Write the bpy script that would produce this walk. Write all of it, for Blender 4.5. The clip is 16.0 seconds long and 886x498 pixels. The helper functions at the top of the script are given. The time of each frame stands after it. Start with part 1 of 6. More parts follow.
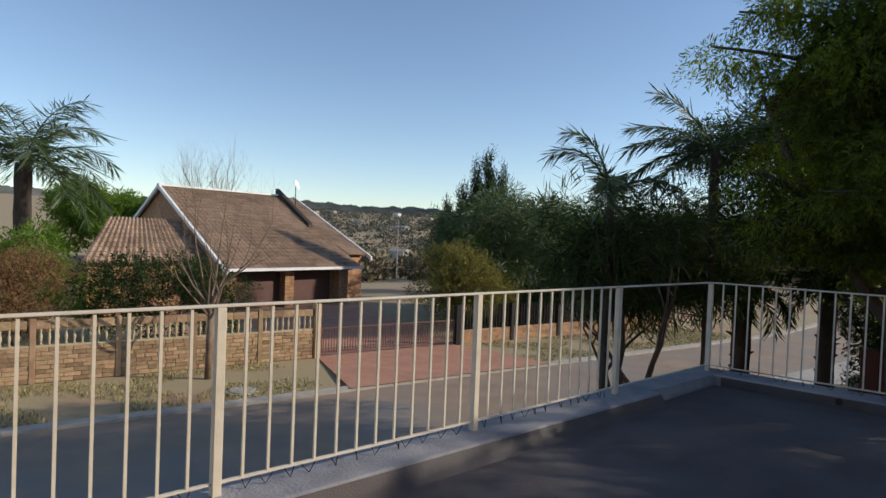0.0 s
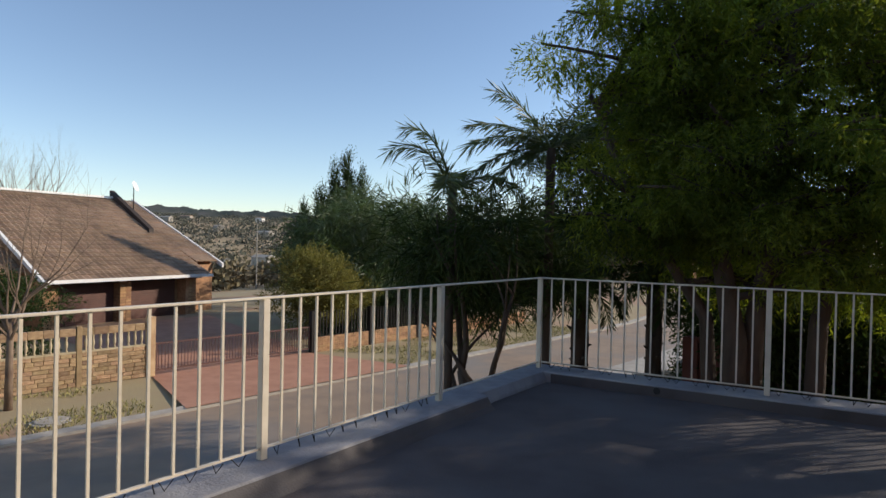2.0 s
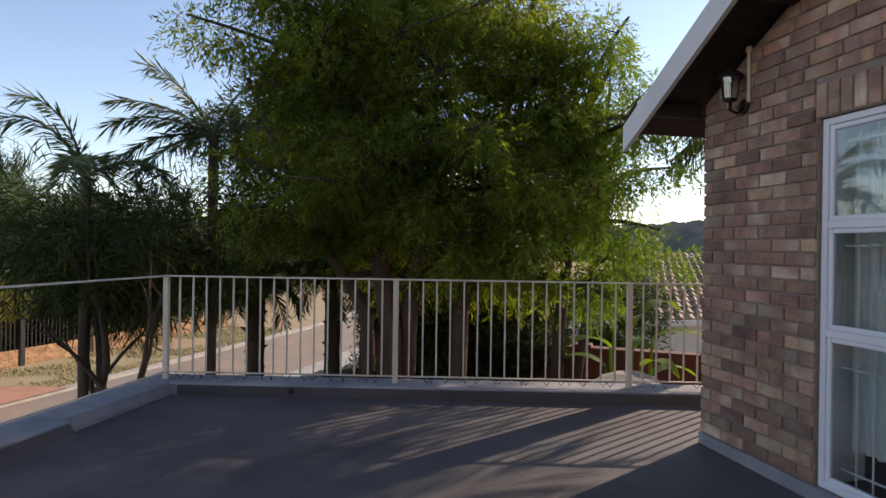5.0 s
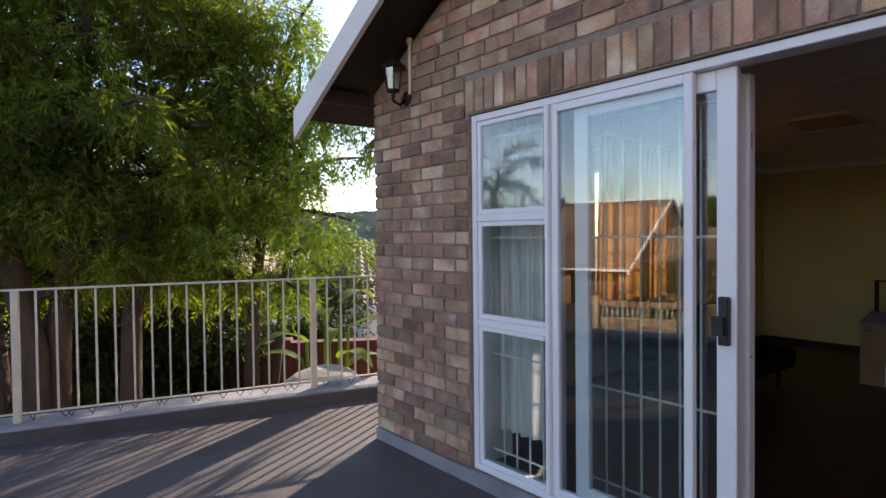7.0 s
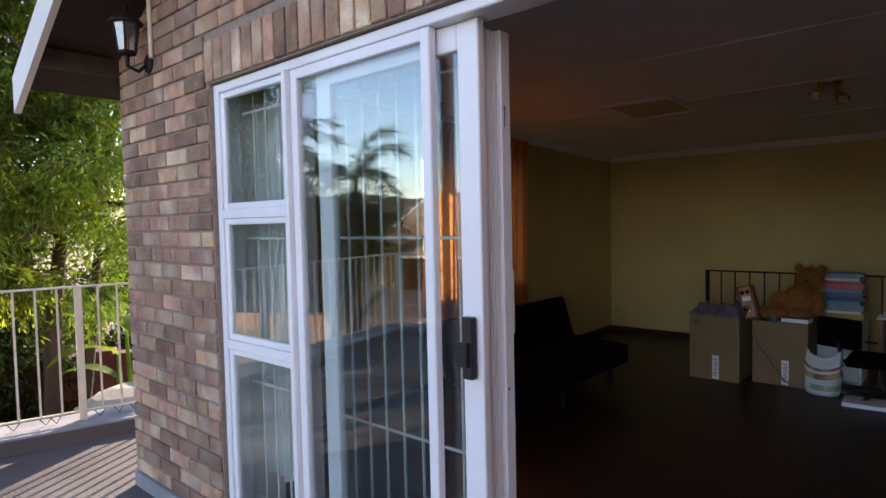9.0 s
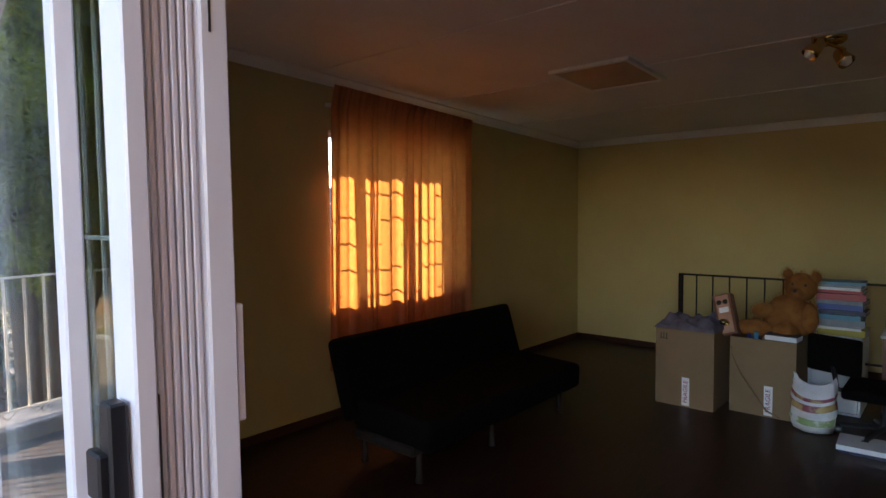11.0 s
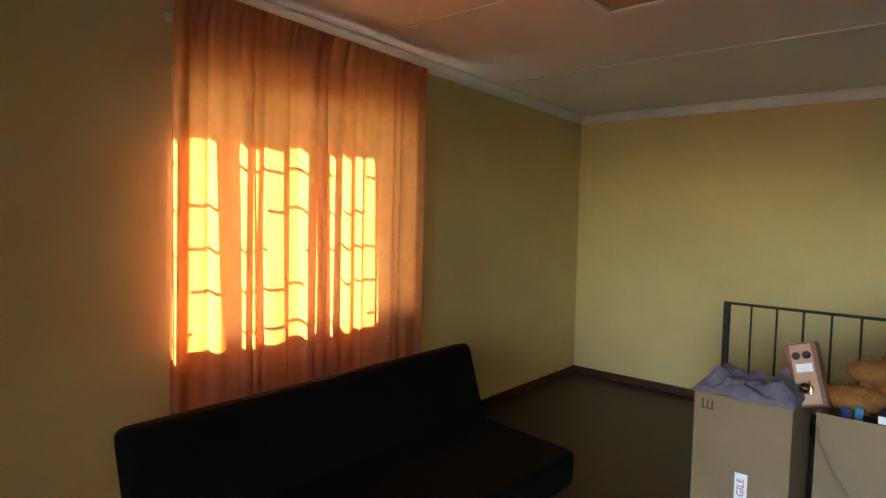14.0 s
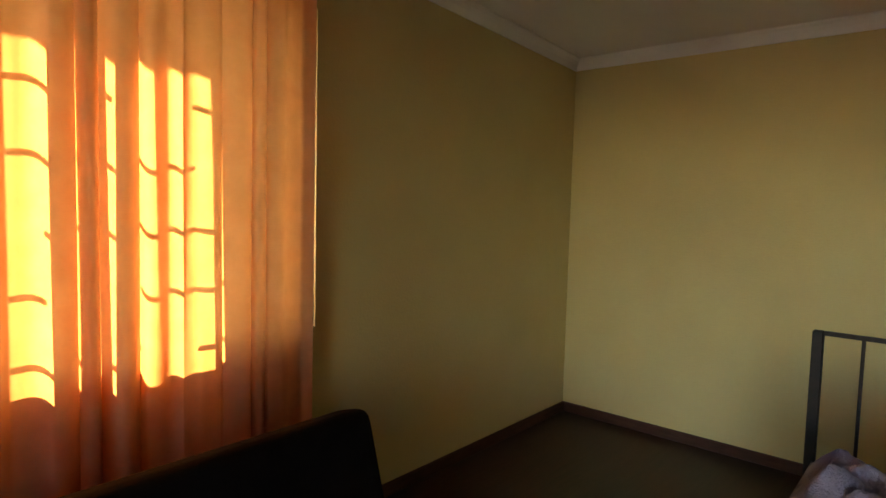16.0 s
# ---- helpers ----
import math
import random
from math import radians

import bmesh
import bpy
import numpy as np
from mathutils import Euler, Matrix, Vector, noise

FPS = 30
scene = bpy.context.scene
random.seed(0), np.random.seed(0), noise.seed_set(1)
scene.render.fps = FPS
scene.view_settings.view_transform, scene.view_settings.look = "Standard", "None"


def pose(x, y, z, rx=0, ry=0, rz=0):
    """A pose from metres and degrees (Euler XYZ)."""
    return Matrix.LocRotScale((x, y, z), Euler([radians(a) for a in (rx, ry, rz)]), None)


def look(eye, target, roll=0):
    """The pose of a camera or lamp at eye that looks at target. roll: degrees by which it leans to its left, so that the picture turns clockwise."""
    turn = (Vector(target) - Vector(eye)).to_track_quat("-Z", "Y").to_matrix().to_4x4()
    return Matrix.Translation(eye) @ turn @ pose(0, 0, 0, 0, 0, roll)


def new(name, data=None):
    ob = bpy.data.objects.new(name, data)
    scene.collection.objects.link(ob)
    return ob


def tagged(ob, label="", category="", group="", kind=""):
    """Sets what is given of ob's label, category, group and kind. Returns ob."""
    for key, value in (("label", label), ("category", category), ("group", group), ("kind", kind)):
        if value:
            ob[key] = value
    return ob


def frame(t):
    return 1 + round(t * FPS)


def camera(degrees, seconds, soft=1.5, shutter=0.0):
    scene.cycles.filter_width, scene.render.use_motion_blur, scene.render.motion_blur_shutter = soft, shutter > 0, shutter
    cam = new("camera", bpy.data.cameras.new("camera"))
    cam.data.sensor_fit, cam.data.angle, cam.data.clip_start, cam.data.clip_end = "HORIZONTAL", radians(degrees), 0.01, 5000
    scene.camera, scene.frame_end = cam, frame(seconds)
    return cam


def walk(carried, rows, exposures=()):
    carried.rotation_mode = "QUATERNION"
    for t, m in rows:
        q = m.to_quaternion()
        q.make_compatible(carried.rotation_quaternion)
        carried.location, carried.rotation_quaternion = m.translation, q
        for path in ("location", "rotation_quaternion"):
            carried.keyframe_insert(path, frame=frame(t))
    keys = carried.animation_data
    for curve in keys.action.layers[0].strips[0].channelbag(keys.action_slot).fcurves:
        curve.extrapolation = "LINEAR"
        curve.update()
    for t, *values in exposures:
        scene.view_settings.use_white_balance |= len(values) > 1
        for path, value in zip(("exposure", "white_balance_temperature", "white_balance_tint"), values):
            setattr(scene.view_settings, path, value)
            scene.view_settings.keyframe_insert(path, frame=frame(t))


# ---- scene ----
cam = camera(73.2, 16.0)
PATH = [
    (0, (0.497, 0.681, 1.546), (-0.411, 2.463, 1.5), 2.3),
    (0.5, (0.533, 0.858, 1.538), (-0.343, 2.655, 1.494), 2.3),
    (1, (0.565, 1.034, 1.557), (-0.227, 2.870, 1.519), 2.0),
    (1.5, (0.630, 1.261, 1.528), (-0.014, 3.154, 1.499), 1.5),
    (2, (0.759, 1.374, 1.496), (0.259, 3.310, 1.476), 1.3),
    (2.5, (0.902, 1.439, 1.478), (0.513, 3.401, 1.465), 1.0),
    (3, (1.031, 1.555, 1.442), (0.750, 3.535, 1.438), 0.8),
    (3.5, (1.134, 1.646, 1.438), (1.008, 3.642, 1.439), 0.4),
    (3.7, (1.181, 1.643, 1.432), (1.127, 3.642, 1.438), 0.4),
    (5.8, (1.775, 2.035, 1.496), (2.507, 3.895, 1.465), 0.6),
    (6, (1.781, 2.062, 1.51), (2.608, 3.883, 1.474), 0.4),
    (6.5, (1.901, 2.074, 1.503), (2.981, 3.757, 1.463), -0.1),
    (7, (2.106, 2.095, 1.509), (3.347, 3.662, 1.463), -0.6),
    (7.5, (2.326, 2.100, 1.52), (3.654, 3.594, 1.458), -1.2),
    (8, (2.558, 2.125, 1.54), (3.955, 3.554, 1.467), -1.2),
    (8.5, (2.789, 2.121, 1.537), (4.245, 3.488, 1.457), -1.2),
    (9, (3.057, 2.090, 1.549), (4.548, 3.420, 1.459), -1.3),
    (9.5, (3.318, 2.096, 1.534), (4.819, 3.414, 1.439), -1.1),
    (10, (3.598, 2.146, 1.541), (5.106, 3.456, 1.441), -0.8),
    (10.2, (3.728, 2.159, 1.536), (5.221, 3.485, 1.424), -1.2),
    (12.5, (4.815, 2.606, 1.563), (6.331, 3.905, 1.437), 0.4),
    (13, (5.069, 2.731, 1.568), (6.573, 4.043, 1.437), 0.5),
    (13.5, (5.352, 2.902, 1.568), (6.853, 4.216, 1.43), 0.7),
    (14, (5.661, 3.083, 1.529), (7.159, 4.401, 1.391), 0.9),
    (14.5, (5.967, 3.288, 1.489), (7.464, 4.608, 1.354), 1.0),
    (15, (6.299, 3.455, 1.458), (7.796, 4.775, 1.322), 1.2),
    (15.5, (6.625, 3.628, 1.434), (8.13, 4.938, 1.296), 1.2),
    (16, (6.971, 3.784, 1.411), (8.482, 5.086, 1.262), 1.4),
]
EXPOSURES = [(0.0, 0.14, 6750, 12), (2.0, 0.27, 6900, 13), (3.7, 0.62, 7400, 16), (5.8, 0.95, 7700, 22), (7.0, 1.45, 7400, 22), (9.0, 2.15, 7400, 22),
             (10.2, 2.4, 7400, 22), (12.3, 3.9, 8300, 14), (13.9, 4.5, 7300, 13), (14.6, 4.5, 7500, 13), (15.4, 4.25, 8000, 14), (16.0, 4.2, 7900, 14)]
walk(cam, [(t, look(eye, target, roll)) for t, eye, target, roll in PATH], EXPOSURES)

# ---- light ----
SUN_AZ, SUN_EL = 61.0, 23.0          # degrees east of +y, above the horizon
world = bpy.data.worlds.new("world")
scene.world = world
world.use_nodes = True
wn = world.node_tree
sky = wn.nodes.new("ShaderNodeTexSky")
sky.sky_type = "NISHITA"
sky.sun_disc = False
sky.sun_elevation, sky.sun_rotation = radians(SUN_EL), radians(SUN_AZ)
sky.altitude = 1500
sky.air_density, sky.dust_density, sky.ozone_density = 1.1, 0.35, 2.4
wn.nodes["Background"].inputs["Strength"].default_value = 0.15
wn.links.new(sky.outputs["Color"], wn.nodes["Background"].inputs["Color"])
sun = new("sun", bpy.data.lights.new("sun", "SUN"))
sun.data.energy, sun.data.angle, sun.data.color = 3.6, radians(0.53), (1.0, 0.92, 0.80)
sd = Vector((math.sin(radians(SUN_AZ)) * math.cos(radians(SUN_EL)), math.cos(radians(SUN_AZ)) * math.cos(radians(SUN_EL)), math.sin(radians(SUN_EL))))
sun.matrix_world = look(sd * 60, (0, 0, 0))


# ---- materials ----
def mat(name, colour, rough=0.6, metal=0.0, second=None, scale=8.0, detail=5.0, bump=0.0, bscale=None, vary=0.0, stretch=None,
        spec=0.5, translucent=0.0, tcolour=None, third=None, scale3=0.7, island=0.0, fac=(0.35, 0.65), stops3=(0.45, 0.7)):
    """Procedural surface: two colours mixed by noise, a third in larger stains, bump, variation per object or island."""
    m = bpy.data.materials.new(name)
    m.use_nodes = True
    nt = m.node_tree
    N, L = nt.nodes, nt.links
    b = N["Principled BSDF"]
    b.inputs["Roughness"].default_value = rough
    b.inputs["Metallic"].default_value = metal
    b.inputs["Specular IOR Level"].default_value = spec
    co = N.new("ShaderNodeTexCoord")
    src = co.outputs["Object"]
    if stretch:
        mp = N.new("ShaderNodeMapping")
        mp.inputs["Scale"].default_value = stretch
        L.new(src, mp.inputs["Vector"])
        src = mp.outputs["Vector"]
    if vary:
        of = N.new("ShaderNodeVectorMath")
        of.operation = "MULTIPLY_ADD"
        of.inputs[1].default_value = (37.0, 53.0, 71.0)
        L.new(N.new("ShaderNodeObjectInfo").outputs["Random"], of.inputs[0])
        L.new(src, of.inputs[2])
        src = of.outputs[0]
    rgb = N.new("ShaderNodeRGB")
    rgb.outputs[0].default_value = (*colour, 1)
    out = rgb.outputs[0]

    def blend(a, colour2, sc, det, lo, hi):
        nz = N.new("ShaderNodeTexNoise")
        nz.inputs["Scale"].default_value, nz.inputs["Detail"].default_value = sc, det
        L.new(src, nz.inputs["Vector"])
        rp = N.new("ShaderNodeMapRange")
        rp.inputs["From Min"].default_value, rp.inputs["From Max"].default_value = lo, hi
        L.new(nz.outputs["Fac"], rp.inputs["Value"])
        mx = N.new("ShaderNodeMix")
        mx.data_type = "RGBA"
        L.new(rp.outputs["Result"], mx.inputs[0])
        L.new(a, mx.inputs[6])
        mx.inputs[7].default_value = (*colour2, 1)
        return mx.outputs[2], nz.outputs["Fac"]
    fac1 = None
    if second:
        out, fac1 = blend(out, second, scale, detail, *fac)
    if third:
        out, _ = blend(out, third, scale3, 4.0, *stops3)
    if vary or island:
        hs = N.new("ShaderNodeHueSaturation")
        L.new(out, hs.inputs["Color"])
        if island:
            rnd = N.new("ShaderNodeNewGeometry").outputs["Random Per Island"]
        else:
            rnd = N.new("ShaderNodeObjectInfo").outputs["Random"]
        amt = island or vary
        mr = N.new("ShaderNodeMapRange")
        mr.inputs["To Min"].default_value, mr.inputs["To Max"].default_value = 1 - amt, 1 + amt
        L.new(rnd, mr.inputs["Value"])
        L.new(mr.outputs["Result"], hs.inputs["Value"])
        mh = N.new("ShaderNodeMapRange")
        mh.inputs["To Min"].default_value, mh.inputs["To Max"].default_value = 0.5 - amt * 0.03, 0.5 + amt * 0.03
        ml = N.new("ShaderNodeMath")
        ml.operation = "MULTIPLY"
        ml.inputs[1].default_value = 7.31
        fr = N.new("ShaderNodeMath")
        fr.operation = "FRACT"
        L.new(rnd, ml.inputs[0]), L.new(ml.outputs[0], fr.inputs[0]), L.new(fr.outputs[0], mh.inputs["Value"])
        L.new(mh.outputs["Result"], hs.inputs["Hue"])
        out = hs.outputs["Color"]
    L.new(out, b.inputs["Base Color"])
    if bump:
        bz = N.new("ShaderNodeTexNoise")
        bz.inputs["Scale"].default_value, bz.inputs["Detail"].default_value = bscale or scale * 3, 4
        L.new(src, bz.inputs["Vector"])
        bp = N.new("ShaderNodeBump")
        bp.inputs["Strength"].default_value, bp.inputs["Distance"].default_value = bump, 0.02
        L.new(bz.outputs["Fac"], bp.inputs["Height"])
        L.new(bp.outputs["Normal"], b.inputs["Normal"])
    if translucent:
        tr = N.new("ShaderNodeBsdfTranslucent")
        if tcolour:
            tm = N.new("ShaderNodeMix")
            tm.data_type, tm.blend_type = "RGBA", "MULTIPLY"
            tm.inputs[0].default_value = 1.0
            L.new(out, tm.inputs[6])
            tm.inputs[7].default_value = (*tcolour, 1)
            L.new(tm.outputs[2], tr.inputs["Color"])
        else:
            L.new(out, tr.inputs["Color"])
        ms = N.new("ShaderNodeMixShader")
        ms.inputs[0].default_value = translucent
        L.new(b.outputs[0], ms.inputs[1]), L.new(tr.outputs[0], ms.inputs[2])
        L.new(ms.outputs[0], N["Material Output"].inputs["Surface"])
    return m


def glass(name, colour=(0.93, 0.97, 0.95), rough=0.0, reflect=0.12):
    """Thin window glass: clear, with gloss that grows at grazing angles."""
    m = bpy.data.materials.new(name)
    m.use_nodes = True
    N, L = m.node_tree.nodes, m.node_tree.links
    tr, gl, mx, fr = N.new("ShaderNodeBsdfTransparent"), N.new("ShaderNodeBsdfGlossy"), N.new("ShaderNodeMixShader"), N.new("ShaderNodeLayerWeight")
    tr.inputs["Color"].default_value = (*colour, 1)
    gl.inputs["Roughness"].default_value = rough
    fr.inputs["Blend"].default_value = 0.5
    pw4 = N.new("ShaderNodeMath")
    pw4.operation = "POWER"
    pw4.inputs[1].default_value = 3.5
    L.new(fr.outputs["Facing"], pw4.inputs[0])
    ad = N.new("ShaderNodeMath")
    ad.operation = "MULTIPLY_ADD"
    ad.inputs[1].default_value, ad.inputs[2].default_value = 0.9, reflect
    L.new(pw4.outputs[0], ad.inputs[0])
    L.new(ad.outputs[0], mx.inputs[0]), L.new(tr.outputs[0], mx.inputs[1]), L.new(gl.outputs[0], mx.inputs[2])
    L.new(mx.outputs[0], N["Material Output"].inputs["Surface"])
    return m


M_RAIL = mat("cream_rail_paint", (0.72, 0.64, 0.51), 0.45, second=(0.62, 0.54, 0.42), scale=6, bump=0.15, bscale=60, third=(0.40, 0.30, 0.2), scale3=3, stops3=(0.62, 0.75))
M_KERB = mat("grey_kerb_paint", (0.28, 0.28, 0.30), 0.8, second=(0.20, 0.20, 0.22), scale=5, bump=0.4, bscale=50, third=(0.36, 0.35, 0.34), scale3=1.5)
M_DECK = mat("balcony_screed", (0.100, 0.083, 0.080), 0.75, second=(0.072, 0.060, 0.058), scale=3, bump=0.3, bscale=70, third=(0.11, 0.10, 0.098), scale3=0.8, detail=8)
M_MORTAR = mat("mortar", (0.33, 0.26, 0.21), 0.95, second=(0.24, 0.19, 0.155), scale=30, bump=0.5, bscale=120)
M_BRICK = mat("face_brick", (0.46, 0.27, 0.175), 0.9, second=(0.22, 0.125, 0.10), scale=9, bump=0.7, bscale=60, vary=0.42, third=(0.58, 0.45, 0.33), scale3=4.5, stops3=(0.48, 0.70))
M_BRICKS = mat("face_brick_joined", (0.46, 0.27, 0.175), 0.9, second=(0.22, 0.125, 0.10), scale=9, bump=0.7, bscale=60, island=0.42, third=(0.58, 0.45, 0.33), scale3=4.5, stops3=(0.48, 0.70))
M_ALU = mat("white_aluminium", (0.82, 0.83, 0.86), 0.3, second=(0.77, 0.78, 0.81), scale=3, spec=0.5, bump=0.04, bscale=30)
M_GLASS = glass("window_glass", (0.90, 0.95, 0.94), 0.0, 0.12)
M_GRILLE = mat("white_grille_paint", (0.78, 0.78, 0.74), 0.45, second=(0.70, 0.70, 0.66), scale=10)
M_BLACK = mat("black_plastic", (0.012, 0.012, 0.014), 0.4, second=(0.02, 0.02, 0.022), scale=20)
M_WALL = mat("olive_yellow_wall_paint", (0.59, 0.465, 0.195), 0.75, second=(0.53, 0.415, 0.172), scale=1.6, detail=8, bump=0.12, bscale=90, third=(0.62, 0.505, 0.24), scale3=0.5)
M_CEIL = mat("off_white_ceiling", (0.74, 0.71, 0.68), 0.8, second=(0.69, 0.66, 0.63), scale=2, bump=0.05, bscale=40)
M_WFLOOR = mat("dark_wood_floor", (0.036, 0.014, 0.010), 0.38, spec=0.3, second=(0.022, 0.009, 0.007), scale=5, stretch=(1, 8, 1), bump=0.08, bscale=20, vary=0.25)
M_SKIRT = mat("dark_skirting", (0.075, 0.030, 0.018), 0.6, spec=0.2, second=(0.05, 0.020, 0.012), scale=8, stretch=(1, 1, 6))
M_CURTAIN = mat("orange_curtain_cloth", (0.60, 0.265, 0.16), 0.9, second=(0.55, 0.235, 0.135), scale=14, bump=0.1, bscale=300, translucent=0.45, tcolour=(1.10, 0.93, 0.40))
M_NET = mat("white_net_curtain", (0.88, 0.88, 0.88), 0.9, second=(0.80, 0.80, 0.80), scale=6, translucent=0.22)
M_SOFA = mat("black_fabric", (0.0035, 0.0026, 0.0026), 0.95, second=(0.002, 0.0016, 0.0016), scale=20, bump=0.3, bscale=300, spec=0.12)
M_CHROME = mat("chrome", (0.42, 0.42, 0.44), 0.3, 1.0)
M_CARD = mat("brown_cardboard", (0.25, 0.165, 0.095), 0.9, spec=0.2, second=(0.225, 0.148, 0.085), scale=3,  bump=0.08, bscale=60)
M_CARDIN = mat("dark_inside_cardboard", (0.26, 0.17, 0.10), 0.9, second=(0.22, 0.14, 0.08), scale=5)
M_WHITE = mat("white_paper", (0.80, 0.80, 0.80), 0.7, second=(0.74, 0.74, 0.76), scale=10)
M_PINK = mat("magenta_print", (0.38, 0.02, 0.10), 0.6, second=(0.33, 0.018, 0.08), scale=30)
M_INK = mat("dark_ink", (0.02, 0.02, 0.02), 0.6)
M_LAWN = mat("dry_lawn", (0.37, 0.295, 0.16), 1.0, second=(0.35, 0.265, 0.15), scale=0.7, detail=8, bump=0.8, bscale=14, third=(0.38, 0.24, 0.145), scale3=0.22, stops3=(0.5, 0.62))
M_ROAD = mat("tar_road", (0.33, 0.235, 0.16), 0.9, second=(0.255, 0.185, 0.13), scale=1.2, detail=9, bump=0.4, bscale=40, third=(0.24, 0.21, 0.18), scale3=0.3)
M_CONC = mat("concrete", (0.42, 0.38, 0.32), 0.9, second=(0.34, 0.30, 0.25), scale=3, bump=0.4, bscale=30)
M_PAVER = mat("red_brick_paving", (0.42, 0.215, 0.13), 0.9, second=(0.35, 0.17, 0.10), scale=2, bump=0.4, bscale=30, vary=0.18)
M_STONE = mat("precast_stone", (0.44, 0.30, 0.17), 0.95, second=(0.32, 0.20, 0.11), scale=3, bump=0.7, bscale=16, vary=0.34)
M_BALUST = mat("precast_baluster", (0.52, 0.42, 0.27), 0.9, second=(0.42, 0.33, 0.2), scale=5, bump=0.3, bscale=30)
M_TILE = mat("terracotta_roof_tile", (0.31, 0.205, 0.130), 0.85, second=(0.20, 0.13, 0.085), scale=1.5, bump=0.3, bscale=14, island=0.14, third=(0.36, 0.24, 0.16), scale3=0.5)
M_FASCIA = mat("white_fascia_paint", (0.78, 0.77, 0.74), 0.6, second=(0.70, 0.69, 0.66), scale=2)
M_EAVE = mat("dark_eave_board", (0.045, 0.03, 0.022), 0.7, second=(0.03, 0.02, 0.015), scale=6, stretch=(1, 6, 1))
M_GDOOR = mat("brown_roller_door", (0.13, 0.055, 0.04), 0.6, second=(0.10, 0.045, 0.033), scale=3)
M_HBRICK = mat("house_brick", (0.42, 0.24, 0.12), 0.9, second=(0.30, 0.16, 0.085), scale=6, bump=0.5, bscale=20, island=0.25)
M_REDWALL = mat("red_brown_wall", (0.15, 0.045, 0.032), 0.85, second=(0.11, 0.034, 0.026), scale=2.5, bump=0.4, bscale=18)
M_IRON = mat("dark_iron", (0.014, 0.012, 0.011), 0.6, spec=0.2, second=(0.025, 0.018, 0.015), scale=20)
M_BARK = mat("grey_brown_bark", (0.085, 0.06, 0.045), 0.95, second=(0.05, 0.035, 0.026), scale=6, stretch=(1, 1, 0.3), bump=1.0, bscale=24)
M_TWIG = mat("pale_twig", (0.22, 0.155, 0.105), 0.9, second=(0.15, 0.10, 0.07), scale=5, bump=0.3)
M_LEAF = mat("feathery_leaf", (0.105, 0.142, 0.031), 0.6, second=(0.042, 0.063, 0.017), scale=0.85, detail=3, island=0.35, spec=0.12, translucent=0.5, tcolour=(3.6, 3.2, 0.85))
M_LEAFD = mat("dark_leaf", (0.050, 0.075, 0.024), 0.6, second=(0.022, 0.038, 0.013), scale=0.9, detail=3, island=0.4, spec=0.15, translucent=0.3, tcolour=(1.6, 1.6, 0.8))
M_LEAFO = mat("olive_leaf", (0.19, 0.175, 0.055), 0.7, island=0.3, spec=0.15, translucent=0.3, tcolour=(1.4, 1.4, 0.8))
M_LEAFB = mat("dry_brown_leaf", (0.26, 0.15, 0.07), 0.8, island=0.3, spec=0.15, translucent=0.3)
M_PALM = mat("palm_leaf", (0.075, 0.11, 0.04), 0.5, second=(0.05, 0.075, 0.03), scale=1.2, island=0.3, translucent=0.25, tcolour=(1.6, 1.7, 0.8))
# light green of garden plants; on the feathery tree it stands for sunlight
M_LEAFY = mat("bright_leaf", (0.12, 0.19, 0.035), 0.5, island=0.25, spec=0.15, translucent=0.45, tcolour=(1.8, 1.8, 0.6))


